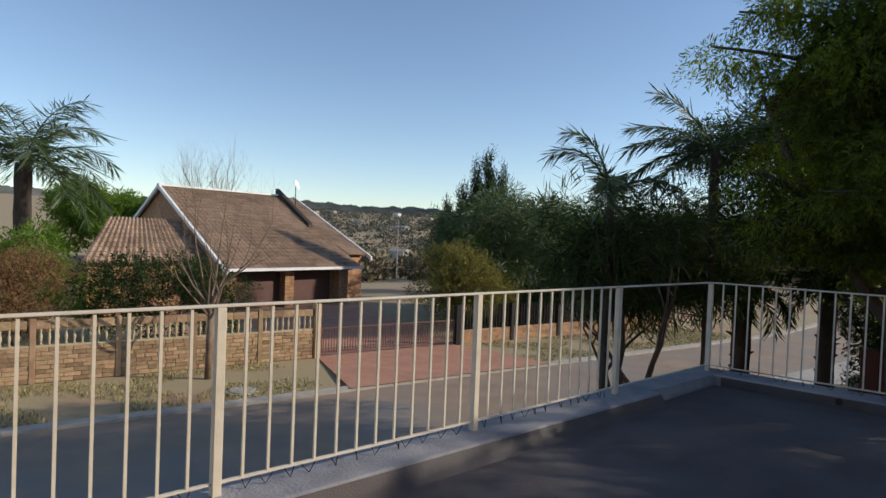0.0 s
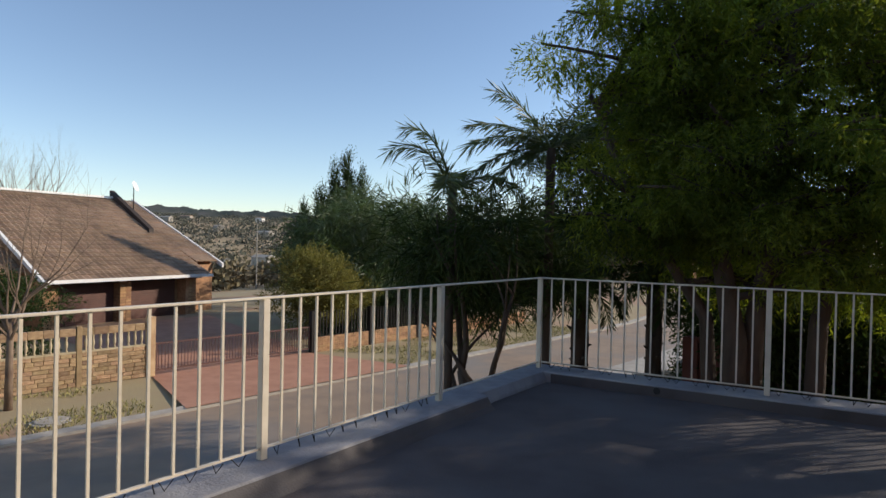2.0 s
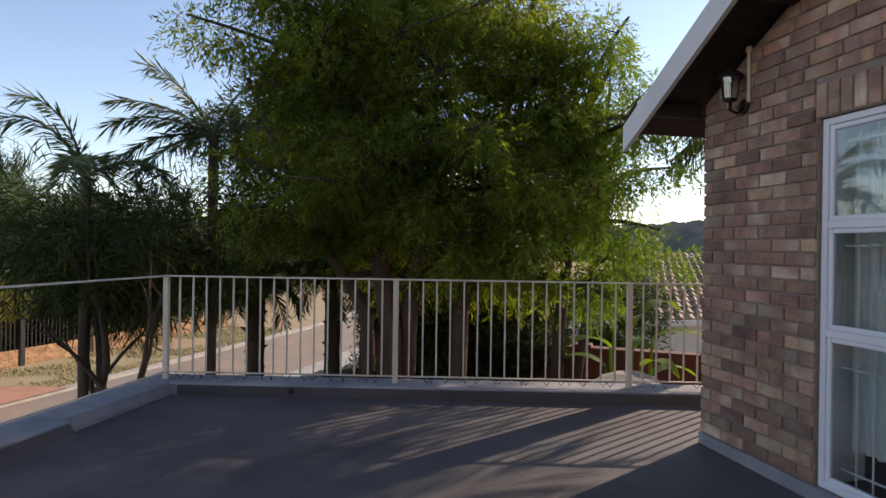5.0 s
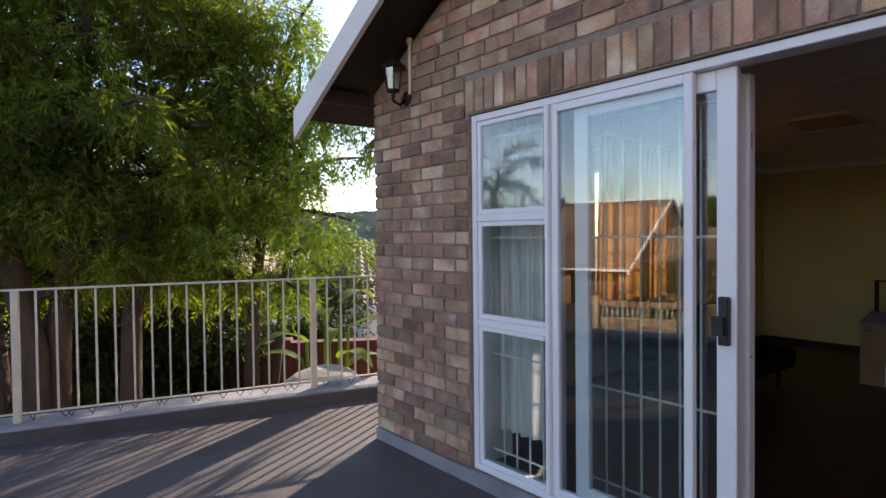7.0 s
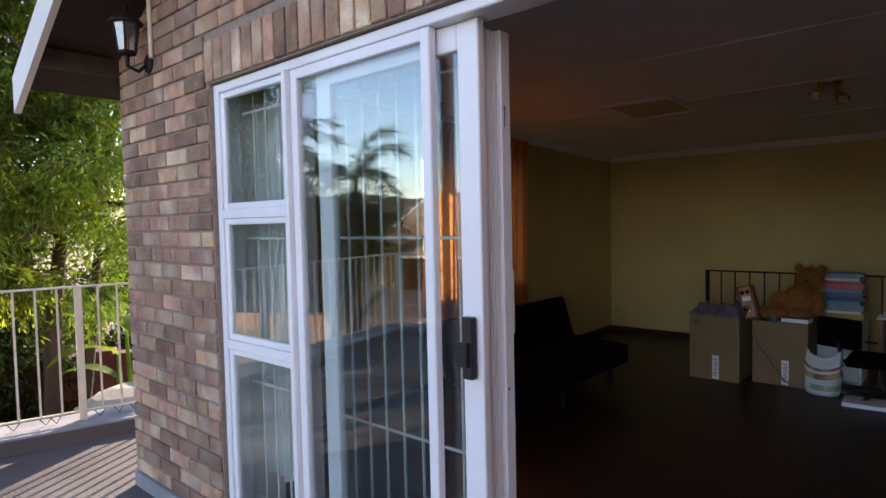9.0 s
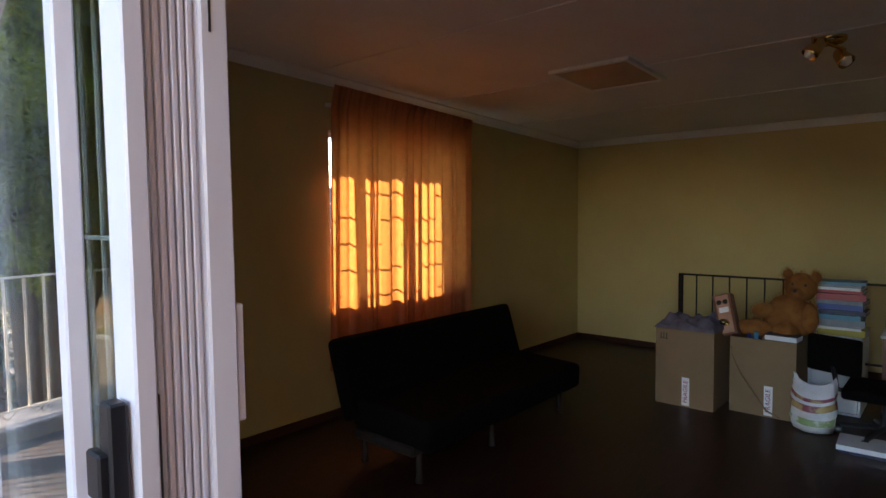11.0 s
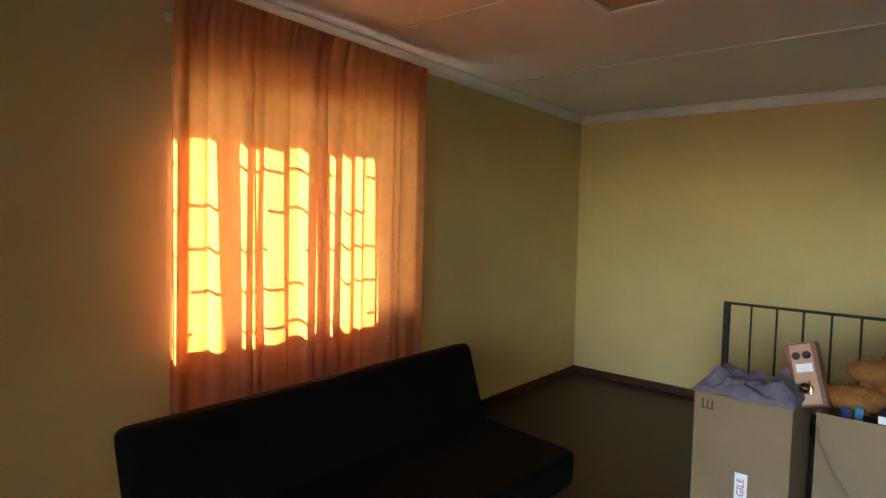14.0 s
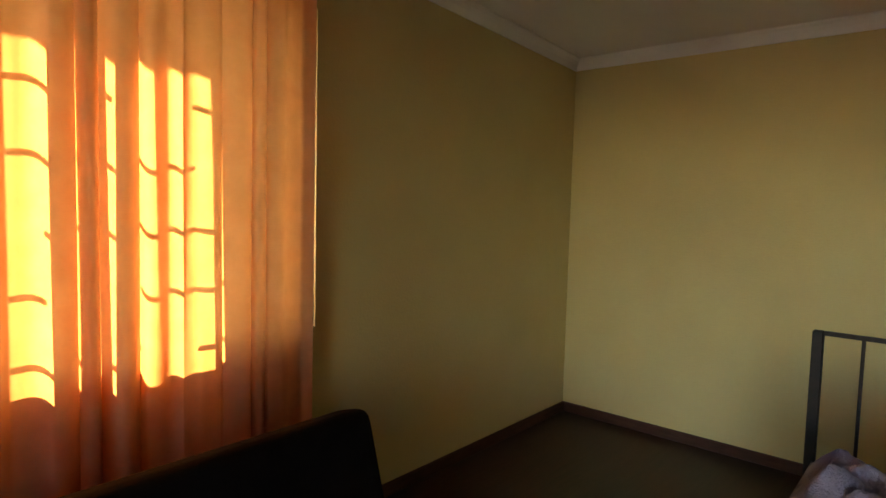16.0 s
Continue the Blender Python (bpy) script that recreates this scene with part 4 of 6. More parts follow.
def tiled(name, quad, rows, parent, label=""):
    """Roof slope of overlapping tile rows with rolls; quad: eave left, eave right, ridge right, ridge left."""
    a, b, c, d = (Vector(p) for p in quad)
    g = Geo()
    nrm = (b - a).cross(d - a).normalized()
    cols = int((b - a).length / 0.30)
    for r in range(rows):
        t0, t1 = r / rows, (r + 1.12) / rows
        for k in range(cols):
            s0, s1 = k / cols, (k + 0.97) / cols
            lo0, lo1 = a.lerp(d, t0), b.lerp(c, t0)
            hi0, hi1 = a.lerp(d, min(t1, 1)), b.lerp(c, min(t1, 1))
            p = [lo0.lerp(lo1, s0), lo0.lerp(lo1, (s0 + s1) / 2), lo0.lerp(lo1, s1), hi0.lerp(hi1, s0), hi0.lerp(hi1, (s0 + s1) / 2), hi0.lerp(hi1, s1)]
            g.add([p[0] + nrm * 0.05, p[1] + nrm * 0.11, p[2] + nrm * 0.05, p[3] + nrm * 0.01, p[4] + nrm * 0.07, p[5] + nrm * 0.01, p[0], p[2]],
                  [(0, 1, 4, 3), (1, 2, 5, 4), (6, 7, 2, 1, 0)])
    return at(part(name, g, M_TILE, parent, label), (0, 0, 0))


tiled("roof", [(0, -0.25, E0), (E1, -0.25, E0), (7.9, RD, RZ), (0, RD, RZ)], 22, house)
tiled("roof", [(7.9, 2 * RD, E0), (0, 2 * RD, E0), (0, RD, RZ), (7.9, RD, RZ)], 10, house)
wl = Geo()
wl.prism([(0.25, 0), (2 * RD - 0.2, 0), (2 * RD - 0.2, E0 - 0.05), (RD, RZ - 0.1), (0.25, E0 + 0.1)], 0.15, 0.35, M90)
wl.prism([(0.25, 0), (2 * RD - 0.2, 0), (2 * RD - 0.2, E0 - 0.05), (RD, RZ - 0.1), (0.25, E0 + 0.1)], 7.7, 7.9, M90)
wl.box(0.35, 7.7, 2 * RD - 0.4, 2 * RD - 0.2, 0, E0)
wl.box(0.35, E1 - 0.2, 0.9, 1.0, 0, E0)
at(part("wall", wl, M_HBRICK, house), (0, 0, 0))
for x in (0.25, 3.85, 7.85):
    pg = Geo()
    for r in range(27):
        for i in range(2):
            for j in range(2):
                sx = 0.30 * i
                pg.box(x + sx + 0.004, x + sx + 0.296, 0.30 + j * 0.3, 0.596 + j * 0.3, r * 0.083 + 0.004, r * 0.083 + 0.079)
    at(part("pillar", pg, M_HBRICK, house), (0, 0, 0))
for x0 in (0.87, 4.47):
    gdr = at(part("garage_door", Box(x0, x0 + 2.96, 0.83, 0.86, 0, 1.968), M_GDOOR, house, "brown slatted roller garage door"), (0, 0, 0))
    for r in range(24):
        at(part("slat", Box(x0, x0 + 2.96, 0.78 + 0.02 * (r % 2), 0.828, r * 0.082, r * 0.082 + 0.076), M_GDOOR, gdr), (0, 0, 0))
at(part("lintel", Box(0.25, E1 - 0.2, 0.3, 0.75, 1.98, 2.14), M_EAVE, house), (0, 0, 0))
at(part("fascia", Box(-0.1, E1 + 0.05, -0.36, -0.30, E0 - 0.10, E0 + 0.06), M_FASCIA, house, "white painted fascia"), (0, 0, 0))
vg = Geo()
for yy0, zz0, yy1, zz1 in ((-0.35, E0 - 0.05, RD, RZ + 0.12), (2 * RD, E0 - 0.05, RD, RZ + 0.12)):
    vg.add([(-0.14, yy0, zz0), (-0.14, yy1, zz1), (-0.14, yy1, zz1 - 0.22), (-0.14, yy0, zz0 - 0.20), (0.0, yy0, zz0), (0.0, yy1, zz1), (0.0, yy1, zz1 - 0.22), (0.0, yy0, zz0 - 0.20)],
           [(0, 1, 2, 3), (7, 6, 5, 4), (0, 4, 5, 1), (3, 2, 6, 7), (0, 3, 7, 4)])
at(part("verge", vg, M_FASCIA, house, "white verge board"), (0, 0, 0))
at(part("ridge", Box(-0.14, 7.9, RD - 0.14, RD + 0.14, RZ + 0.04, RZ + 0.16), M_FASCIA, house, "pale ridge capping"), (0, 0, 0))
# raised second roof beyond, with its white verge
tiled("roof", [(9.0, 1.0, 2.9), (10.6, 1.0, 2.9), (10.6, 9.0, 6.6), (9.0, 9.0, 6.6)], 10, house)
v2 = Geo().add([(10.6, 0.6, 2.80), (10.6, 9.0, 6.75), (10.6, 9.0, 6.5), (10.6, 0.6, 2.55), (10.72, 0.6, 2.80), (10.72, 9.0, 6.75), (10.72, 9.0, 6.5), (10.72, 0.6, 2.55)],
               [(3, 2, 1, 0), (4, 5, 6, 7), (0, 1, 5, 4), (7, 6, 2, 3), (0, 4, 7, 3)])
at(part("verge", v2, M_FASCIA, house, "white verge board"), (0, 0, 0))
at(part("wall", Geo().prism([(1.2, 0), (12, 0), (12, 6.0), (9, 6.4), (1.2, 2.8)], 10.2, 10.4, M90).box(9.0, 10.2, 1.2, 1.4, 0, 2.7), M_HBRICK, house), (0, 0, 0))
at(part("parapet", Geo().prism([(3.6, 4.1), (RD + 0.2, RZ), (RD + 0.2, RZ + 0.55), (3.6, 4.75)], 7.9, 8.2, M90), M_EAVE, house, "dark stepped parapet"), (0, 0, 0))
dish = thing("satellite_dish", HM @ pose(8.6, 6.0, 7.3), "white satellite dish on the roof", "satellite dish")
at(part("dish", Geo().lathe([(0.02, 0), (0.2, 0.04), (0.33, 0.11), (0.34, 0.115)], 0, 0, 16), M_FASCIA, dish), (0, 0, 0, 70, 0, 30))
at(part("mast", Geo().tube([(0, 0, -1.6), (0, 0, 0)], 0.03, 6), M_IRON, dish), (0, 0, 0))
# lower hipped wing
tiled("roof", [(-6.0, 1.5, 2.5), (0.1, 1.5, 2.5), (0.1, 5.0, 4.6), (-3.5, 5.0, 4.6)], 10, house)
at(part("wall", Box(-5.6, 0.1, 1.9, 8.0, 0, 2.5), M_HBRICK, house), (0, 0, 0))


# ---- trees ----
def limb(g, p, d, ln, r, depth, tips, spread=0.55, up=0.12, n=7):
    """Grows a forked branch; keeps the ends."""
    pts, rad = [Vector(p)], [r]
    d = Vector(d).normalized()
    for i in range(4):
        d = (d + Vector((random.gauss(0, 0.12), random.gauss(0, 0.12), random.gauss(up * 0.3, 0.06)))).normalized()
        pts.append(pts[-1] + d * ln / 4)
        rad.append(r * (1 - 0.13 * (i + 1)))
    g.tube(pts, rad, n if depth > 1 else 4)
    if depth == 0:
        tips.append(pts[-1])
        return
    for k in range(2 + (random.random() < 0.6)):
        dd = (d + Vector((random.gauss(0, spread), random.gauss(0, spread), random.gauss(up, spread * 0.5)))).normalized()
        limb(g, pts[-1 - (k == 2)], dd, ln * random.uniform(0.6, 0.8), rad[-1] * 0.75, depth - 1, tips, spread, up, n)


def leafy(name, trunks, lobes, material, per_lobe, leaves, twig, droop, ll, lwd, label, category="tree", bark=None, depth=3, shell=0.5):
    x, y, z = trunks[0][0]
    th = thing(name, (x, y, z), label, category)
    for p, d, ln, r in trunks:
        g = Geo()
        limb(g, p, d, ln, r, depth, [], 0.5, 0.2)
        part("trunk", g, bark or M_BARK, th, smooth=True)
    c, wv = sprays(lobes, per_lobe, leaves, twig, droop, shell)
    part("crown", leaf_mesh("crown", c, wv, ll, lwd, material), material, th)
    return th


def lobes_in(x0, x1, y0, y1, z0, z1, n, r0, r1, keep=None):
    out = []
    while len(out) < n:
        p = (random.uniform(x0, x1), random.uniform(y0, y1), random.uniform(z0, z1))
        if keep and not keep(*p):
            continue
        r = random.uniform(r0, r1)
        out.append((*p, r * 1.15, r, r * 0.7))
    return out


def ell(cx, cy, cz, rx, ry, rz):
    return lambda x, y, z: ((x - cx) / rx) ** 2 + ((y - cy) / ry) ** 2 + ((z - cz) / rz) ** 2 < 1


def bough_tree(name, trunks, middle, radii, count, material, per_lobe, label, clump=(0.28, 0.50), low=0.0, spread=1.0):
    """A tree of layered boughs: forked trunks, limbs that reach out and droop, drooping tufts along them, gaps between."""
    x0, y0, z0 = trunks[0][0][0]
    th = thing(name, (x0, y0, z0), label, "tree")
    for pts, r in trunks:
        n = len(pts)
        part("trunk", Geo().tube(pts, [r * (1 - 0.75 * i / (n - 1)) for i in range(n)], 9), M_BARK, th, smooth=True)
    lobes = []
    for i in range(count):
        pts, r = trunks[i % len(trunks)]
        a = i * 2.39996 + random.uniform(-0.3, 0.3)
        lift = 1 - 2 * (i + 0.5) / count
        flat = max(0.0, 1 - lift * lift) ** 0.3
        reach = random.uniform(0.45, 1.0) ** 0.7 * spread
        end = Vector((middle[0] + radii[0] * flat * math.cos(a) * reach, middle[1] + radii[1] * flat * math.sin(a) * reach, max(low, middle[2] + radii[2] * lift * reach)))
        t = min(0.96, max(0.30, (end.z - 0.25 * (end - Vector(middle)).length - pts[0][2]) / (pts[-1][2] - pts[0][2])))
        k = t * (len(pts) - 1)
        j = min(int(k), len(pts) - 2)
        start = Vector(pts[j]).lerp(Vector(pts[j + 1]), k - j)
        bend = start.lerp(end, 0.5) + Vector((random.gauss(0, 0.2), random.gauss(0, 0.2), 0.25))
        line = [start.lerp(bend, q).lerp(bend.lerp(end, q), q) for q in (0, 0.17, 0.34, 0.5, 0.67, 0.84, 1)]
        wood = Geo().tube(line, [0.055 * (1 - 0.8 * q / 6) + 0.006 for q in range(7)], 5)
        ln = (end - start).length
        tufts = max(2, int(ln / 0.55))
        for q in range(tufts):
            f = 0.38 + 0.62 * (q + 0.5 + random.uniform(-0.3, 0.3)) / tufts
            p = start.lerp(bend, f).lerp(bend.lerp(end, f), f)
            p = p + Vector((random.gauss(0, 0.28), random.gauss(0, 0.28), random.gauss(-0.05, 0.12)))
            rr = random.uniform(*clump)
            lobes.append((p.x, p.y, p.z, rr * 1.2, rr * 1.1, rr * 0.62))
            side = p + Vector((random.gauss(0, 0.3), random.gauss(0, 0.3), random.gauss(0.05, 0.1)))
            wood.tube([line[min(6, int(f * 6))], side], [0.012, 0.004], 4)
        part("bough", wood, M_BARK, th, smooth=True)
    c, wv = sprays(lobes, per_lobe, 12, 0.30, 0.75, 0.15)
    part("crown", leaf_mesh("crown", c, wv, 0.105, 0.0105, material), material, th)
    return th


HOUSE_SIDE.append(bough_tree("feathery_tree", [([(2.6, 10.4, G), (2.65, 10.4, 0.2), (2.3, 10.5, 2.2), (1.7, 10.5, 4.9)], 0.21), ([(2.8, 10.5, G), (2.9, 10.5, 0.4), (3.2, 10.4, 2.4), (3.3, 10.5, 5.6)], 0.19),
                            ([(3.6, 10.5, G), (3.7, 10.5, 0.5), (4.1, 10.5, 2.4), (4.7, 10.5, 5.0)], 0.16), ([(2.5, 10.6, G), (2.3, 10.6, 0.5), (1.4, 10.6, 1.9), (0.6, 10.7, 3.8)], 0.13)],
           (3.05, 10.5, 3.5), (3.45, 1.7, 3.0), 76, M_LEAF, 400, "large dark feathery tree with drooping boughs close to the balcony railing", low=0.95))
# sun side of the tree, added as a second one; leaf colour holds sunlight
HOUSE_SIDE.append(bough_tree("feathery_tree", [([(5.2, 10.6, G), (5.3, 10.6, 0.2), (5.5, 10.6, 2.0), (5.7, 10.6, 3.8)], 0.13), ([(5.4, 10.8, G), (5.8, 10.7, 0.4), (6.0, 10.7, 2.4)], 0.10)],
           (5.35, 10.0, 2.9), (1.55, 1.3, 2.3), 24, M_LEAFY, 400, "sun side of the feathery tree beside the house, sunlight put into its lighter leaf colour", (0.28, 0.46), low=0.7))
dark = lobes_in(-5.6, -3.0, 8.8, 11.2, 0.5, 2.4, 22, 0.4, 0.65, ell(-4.2, 9.9, 1.5, 1.5, 1.3, 1.1))
leafy("shrub_tree", [((-3.95, 9.4, G), (-0.22, 0.05, 1), 2.2, 0.17), ((-3.90, 9.45, G), (0.25, 0.05, 1), 2.1, 0.15), ((-4.0, 9.5, G), (-0.6, 0.1, 1), 2.1, 0.10)], dark, M_LEAFD, 300, 6, 0.45, 0.5, 0.36, 0.011,
      "dark dense street tree with a forked trunk", depth=2, shell=0.3)


def palm(place, trunk_h, r, fronds, ln, label, droop=0.9, mat_l=None, ways=None):
    th = thing("palm_tree", place, label, "palm tree")
    x, y, z = place[:3]
    g = Geo()
    g.tube([(x, y, z + trunk_h * i / 10) for i in range(11)], [r * (1.0 + 0.08 * (i % 2)) for i in range(11)], 10)
    part("trunk", g, M_BARK, th, smooth=True)
    for k in range(fronds):
        a = 2.4 * k + random.uniform(-0.2, 0.2)
        rise = random.uniform(-0.1, 1.35)
        if ways:
            a, rise = radians(ways[k][0]), radians(ways[k][1])
        d = Vector((math.cos(a) * math.cos(rise), math.sin(a) * math.cos(rise), math.sin(rise)))
        p, pts = Vector((x, y, z + trunk_h)), []
        for i in range(13):
            pts.append(p.copy())
            p = p + d * ln / 12
            d = (d + Vector((0, 0, -droop / 12 * (0.6 + i / 12)))).normalized()
        fr = part("frond", Geo().tube(pts, [0.025 * (1 - i / 14) + 0.003 for i in range(13)], 4), mat_l or M_PALM, th)
        roots, leaflets = [], []
        for i in range(1, 12):
            for q in range(6):
                f = pts[i].lerp(pts[i + 1], q / 6)
                t = (pts[i + 1] - pts[i]).normalized()
                s = t.cross(Vector((0, 0, 1))).normalized()
                for sg in (-1, 1):
                    tilt = random.uniform(-0.65, 0.65)
                    roots.append(f)
                    leaflets.append(t * 0.7 + (s * sg * math.cos(tilt) + s.cross(t) * math.sin(tilt)) * 0.9 + Vector((0, 0, -0.35)))
        part("blade", leaf_mesh("blade", np.array(roots), np.array(leaflets), ln * 0.27, ln * 0.004 + 0.007, mat_l or M_PALM), M_PALM, fr, "narrow drooping leaflets")
    return th


palm((-26.0, 3.0, G), 6.45, 0.28, 18, 3.4, "tall palm tree with arching fronds behind the garden wall", 1.7,
     ways=[(48, 55), (40, 28), (60, 72), (52, -10), (228, 50), (228, 20), (140, 60), (320, 60), (90, 40), (0, 40), (270, 40), (20, 10), (200, 70), (70, 5), (180, 30), (300, 20), (120, 15), (30, 65)])
HOUSE_SIDE.append(palm((8.2, 9.0, G), 6.35, 0.14, 26, 2.0, "palm with hanging fronds beyond the eave of the house", 1.9))
palm((-4.35, 9.15, G), 5.15, 0.07, 5, 1.45, "slender palm with drooping feathery fronds", 2.2, ways=[(217, 78), (225, 68), (120, 50), (30, 40), (300, 35)])
palm((-3.2, 10.5, G), 6.0, 0.08, 8, 1.5, "slender palm rising above the dark shrubs", 0.9, ways=[(217, 34), (226, 20), (205, 2), (240, -15), (200, 60), (330, 45), (60, 40), (10, 20)])
for p, h2, r in (((-3.25, 12.05, G), 3.5, 0.17), ((-2.1, 13.0, G), 3.6, 0.15)):
    th = palm((*p,), h2, r, 13, 1.1, "rough dark palm trunk with a ragged skirt of fronds", 2.6, M_LEAFD)
    for i in range(34):
        a, z = i * 2.4, p[2] + 0.6 + i * (h2 - 0.8) / 34
        d = Vector((math.cos(a), math.sin(a), 0.5))
        q = Vector((p[0], p[1], z)) + d * r * 0.8
        part("bark_stub", Geo().tube([q, q + d * random.uniform(0.05, 0.14)], [0.05, 0.015], 4), M_BARK, th)
    lob = lobes_in(p[0] - 1.4, p[0] + 2.0, p[1] - 0.8, p[1] + 4.2, 1.5, 4.0, 22, 0.5, 0.85)
    c, wv = sprays(lob, 420, 11, 0.4, 0.4, 0.3)
    part("crown", leaf_mesh("crown", c, wv, 0.11, 0.013, M_LEAFD), M_LEAFD, th)
leafy("round_bush", [((-17.6, 18.2, G), (0, 0, 1), 1.0, 0.08)], lobes_in(-19.4, -15.8, 15.7, 20.7, -1.8, 1.4, 30, 0.6, 0.9, ell(-17.6, 18.2, -0.5, 1.6, 2.1, 1.7)), M_LEAFO, 330, 9, 0.35, -0.2, 0.12, 0.018,
      "rounded olive green bush over the fence", "bush", shell=0.4)
leafy("hedge_tree", [((-16.9, 24, G), (0, 0, 1), 2.0, 0.12)], lobes_in(-22, -15.0, 18, 30, -2.0, 4.0, 60, 0.8, 1.3, ell(-18.6, 23.4, 0.5, 3.0, 4.9, 3.4)), M_PALM, 190, 7, 0.7, 0.6, 0.55, 0.020,
      "dark green weeping hedge tree behind the fence", "tree", shell=0.4)
leafy("garden_tree", [((-22, 36, G), (0, 0, 1), 2.4, 0.14)], lobes_in(-30, -17, 31, 46, -2.0, 3.6, 40, 1.1, 1.7), M_LEAFD, 120, 9, 0.7, 0.2, 0.26, 0.035, "dark garden tree along the far fence", shell=0.4)
con = thing("conifer", (-24, 25.9, G), "dark pointed conifer behind the hedge", "tree")
part("trunk", Geo().tube([(-24, 25.9, G), (-24, 25.9, 5.6)], [0.18, 0.03], 8), M_BARK, con)
cl = []
for off, top, wide in ((0.0, 6.3, 0.62), (-0.75, 5.5, 0.5), (0.8, 5.3, 0.5), (-1.5, 4.2, 0.5), (1.3, 3.6, 0.6), (-2.5, 3.1, 0.42), (-1.0, 3.4, 0.9)):
    for i in range(14):
        t = i / 13
        rr = wide * (1 - t) ** 0.6 + 0.06
        cl.append((-24 + off * 0.72 + random.gauss(0, 0.08), 25.9 + off * 0.70 + random.gauss(0, 0.08), -1.4 + (top + 1.4) * t, rr, rr, 0.55))
c, wv = sprays(cl, 640, 8, 0.40, -1.6, 0.3)
part("crown", leaf_mesh("crown", c, wv, 0.17, 0.022, M_LEAFD), M_LEAFD, con)


def bare(place, trunk_h, r, n, ln, depth, lean, label):
    th = thing("bare_tree", place, label, "tree")
    x, y, z = place
    g = Geo()
    g.tube([(x, y, z), (x + 0.03, y, z + trunk_h * 0.5), (x, y + 0.03, z + trunk_h)], [r, r * 0.85, r * 0.7], 8)
    part("trunk", g, M_TWIG, th, smooth=True)
    for a in range(n):
        g = Geo()
        q = a * 2.4
        limb(g, (x, y, z + trunk_h * (0.72 + 0.28 * a / n)), (math.cos(q) * lean, math.sin(q) * lean, 1.0), ln * random.uniform(0.75, 1.2), r * 0.38, depth, [], 0.32, 0.25, 5)
        part("branch", g, M_TWIG, th)
    return th


bare((-15.45, 6.35, G), 2.3, 0.10, 12, 1.65, 3, 0.85, "leafless young tree with fine pale twigs on the verge")
bare((-45.0, 16.6, G - 1.0), 6.3, 0.22, 14, 2.1, 5, 1.0, "large leafless tree behind the house roof")
leafy("garden_bush", [((-19.0, 2.3, G), (0, 0, 1), 1.0, 0.06)], lobes_in(-20.2, -18.0, -0.6, 3.2, -1.4, 0.7, 18, 0.5, 0.75), M_LEAFB, 360, 9, 0.3, -0.1, 0.09, 0.014, "dry brown rounded bush behind the garden wall", "bush", shell=0.4)
leafy("garden_tree", [((-50, 12.2, G - 1), (0, 0, 1), 3.0, 0.2)], lobes_in(-54, -47, 7.5, 16, -1.5, 4.2, 26, 1.0, 1.7), M_LEAFY, 150, 9, 0.7, 0.1, 0.30, 0.05, "round green garden tree behind the house", shell=0.4)
leafy("garden_bush", [((-24, 2.5, G), (0, 0, 1), 1.0, 0.06)], lobes_in(-26, -22.5, 0.5, 5.0, -1.8, 0.9, 14, 0.5, 0.9), M_LEAFY, 200, 8, 0.5, 0.2, 0.24, 0.03, "broad green garden plants under the palm", "bush", shell=0.4)

leafy("garden_bush", [((-21.5, 7.5, G), (0, 0, 1), 1.0, 0.06)], lobes_in(-23.5, -20.0, 4.8, 9.6, -2.2, 0.1, 18, 0.6, 0.9), M_LEAFD, 260, 9, 0.35, 0.1, 0.14, 0.02, "dark shaded shrubs behind the garden wall", "bush", shell=0.4)
for x0, x1, y0, y1, z1 in ((3.0, 5.6, 14.4, 16.6, 1.7), (5.0, 8.8, 13.6, 15.6, 0.6), (3.0, 5.6, 11.4, 12.8, 0.75)):
    HOUSE_SIDE.append(leafy("garden_shrub", [(((x0 + x1) / 2, (y0 + y1) / 2, G), (0, 0, 1), 1.6, 0.09)], lobes_in(x0, x1, y0, y1, -2.2, z1, 26, 0.5, 0.85), M_LEAFD, 420, 10, 0.35, 0.3, 0.12, 0.017, "dense dark green shrub by the garden wall", "shrub", shell=0.35))

# ---- beyond the north railing ----
rw = thing("garden_wall", (4.9, 12.5, G), "dark red-brown painted garden wall", "wall")
rw.matrix_basis = pose(4.9, 12.5, G, 0, 0, -31)
at(part("wall", Box(-2.8, 6.2, -0.1, 0.1, 0, 2.48), M_REDWALL, rw), (0, 0, 0))
for i in range(1, 6):
    at(part("pier", Box(-4.9 + i * 2.1, -4.6 + i * 2.1, -0.16, 0.16, 0, 2.58), M_REDWALL, rw, bevel=0.01), (0, 0, 0))
at(part("coping", Box(-2.8, 6.2, -0.14, 0.14, 2.48, 2.53), M_REDWALL, rw), (0, 0, 0))
nh = thing("neighbour_house", (10.2, 16.0, G), "low house with brown tiled roof and white gutter behind the wall", "house")
at(part("wall", Box(0.4, 9.0, 0.4, 8.0, 0, 2.35), M_FASCIA, nh), (0, 0, 0))
tiled("roof", [(0, 0, 2.4), (9.4, 0, 2.4), (9.4, 4.2, 4.15), (2.4, 4.2, 4.15)], 14, nh)
tiled("roof", [(0, 8.4, 2.4), (0, 0, 2.4), (2.4, 4.2, 4.15), (2.4, 4.2, 4.15)], 14, nh)
tiled("roof", [(9.4, 8.4, 2.4), (0, 8.4, 2.4), (2.4, 4.2, 4.15), (9.4, 4.2, 4.15)], 8, nh)
at(part("gutter", Box(-0.05, 9.45, -0.12, 0.0, 2.28, 2.42), M_FASCIA, nh, "white gutter"), (0, 0, 0))

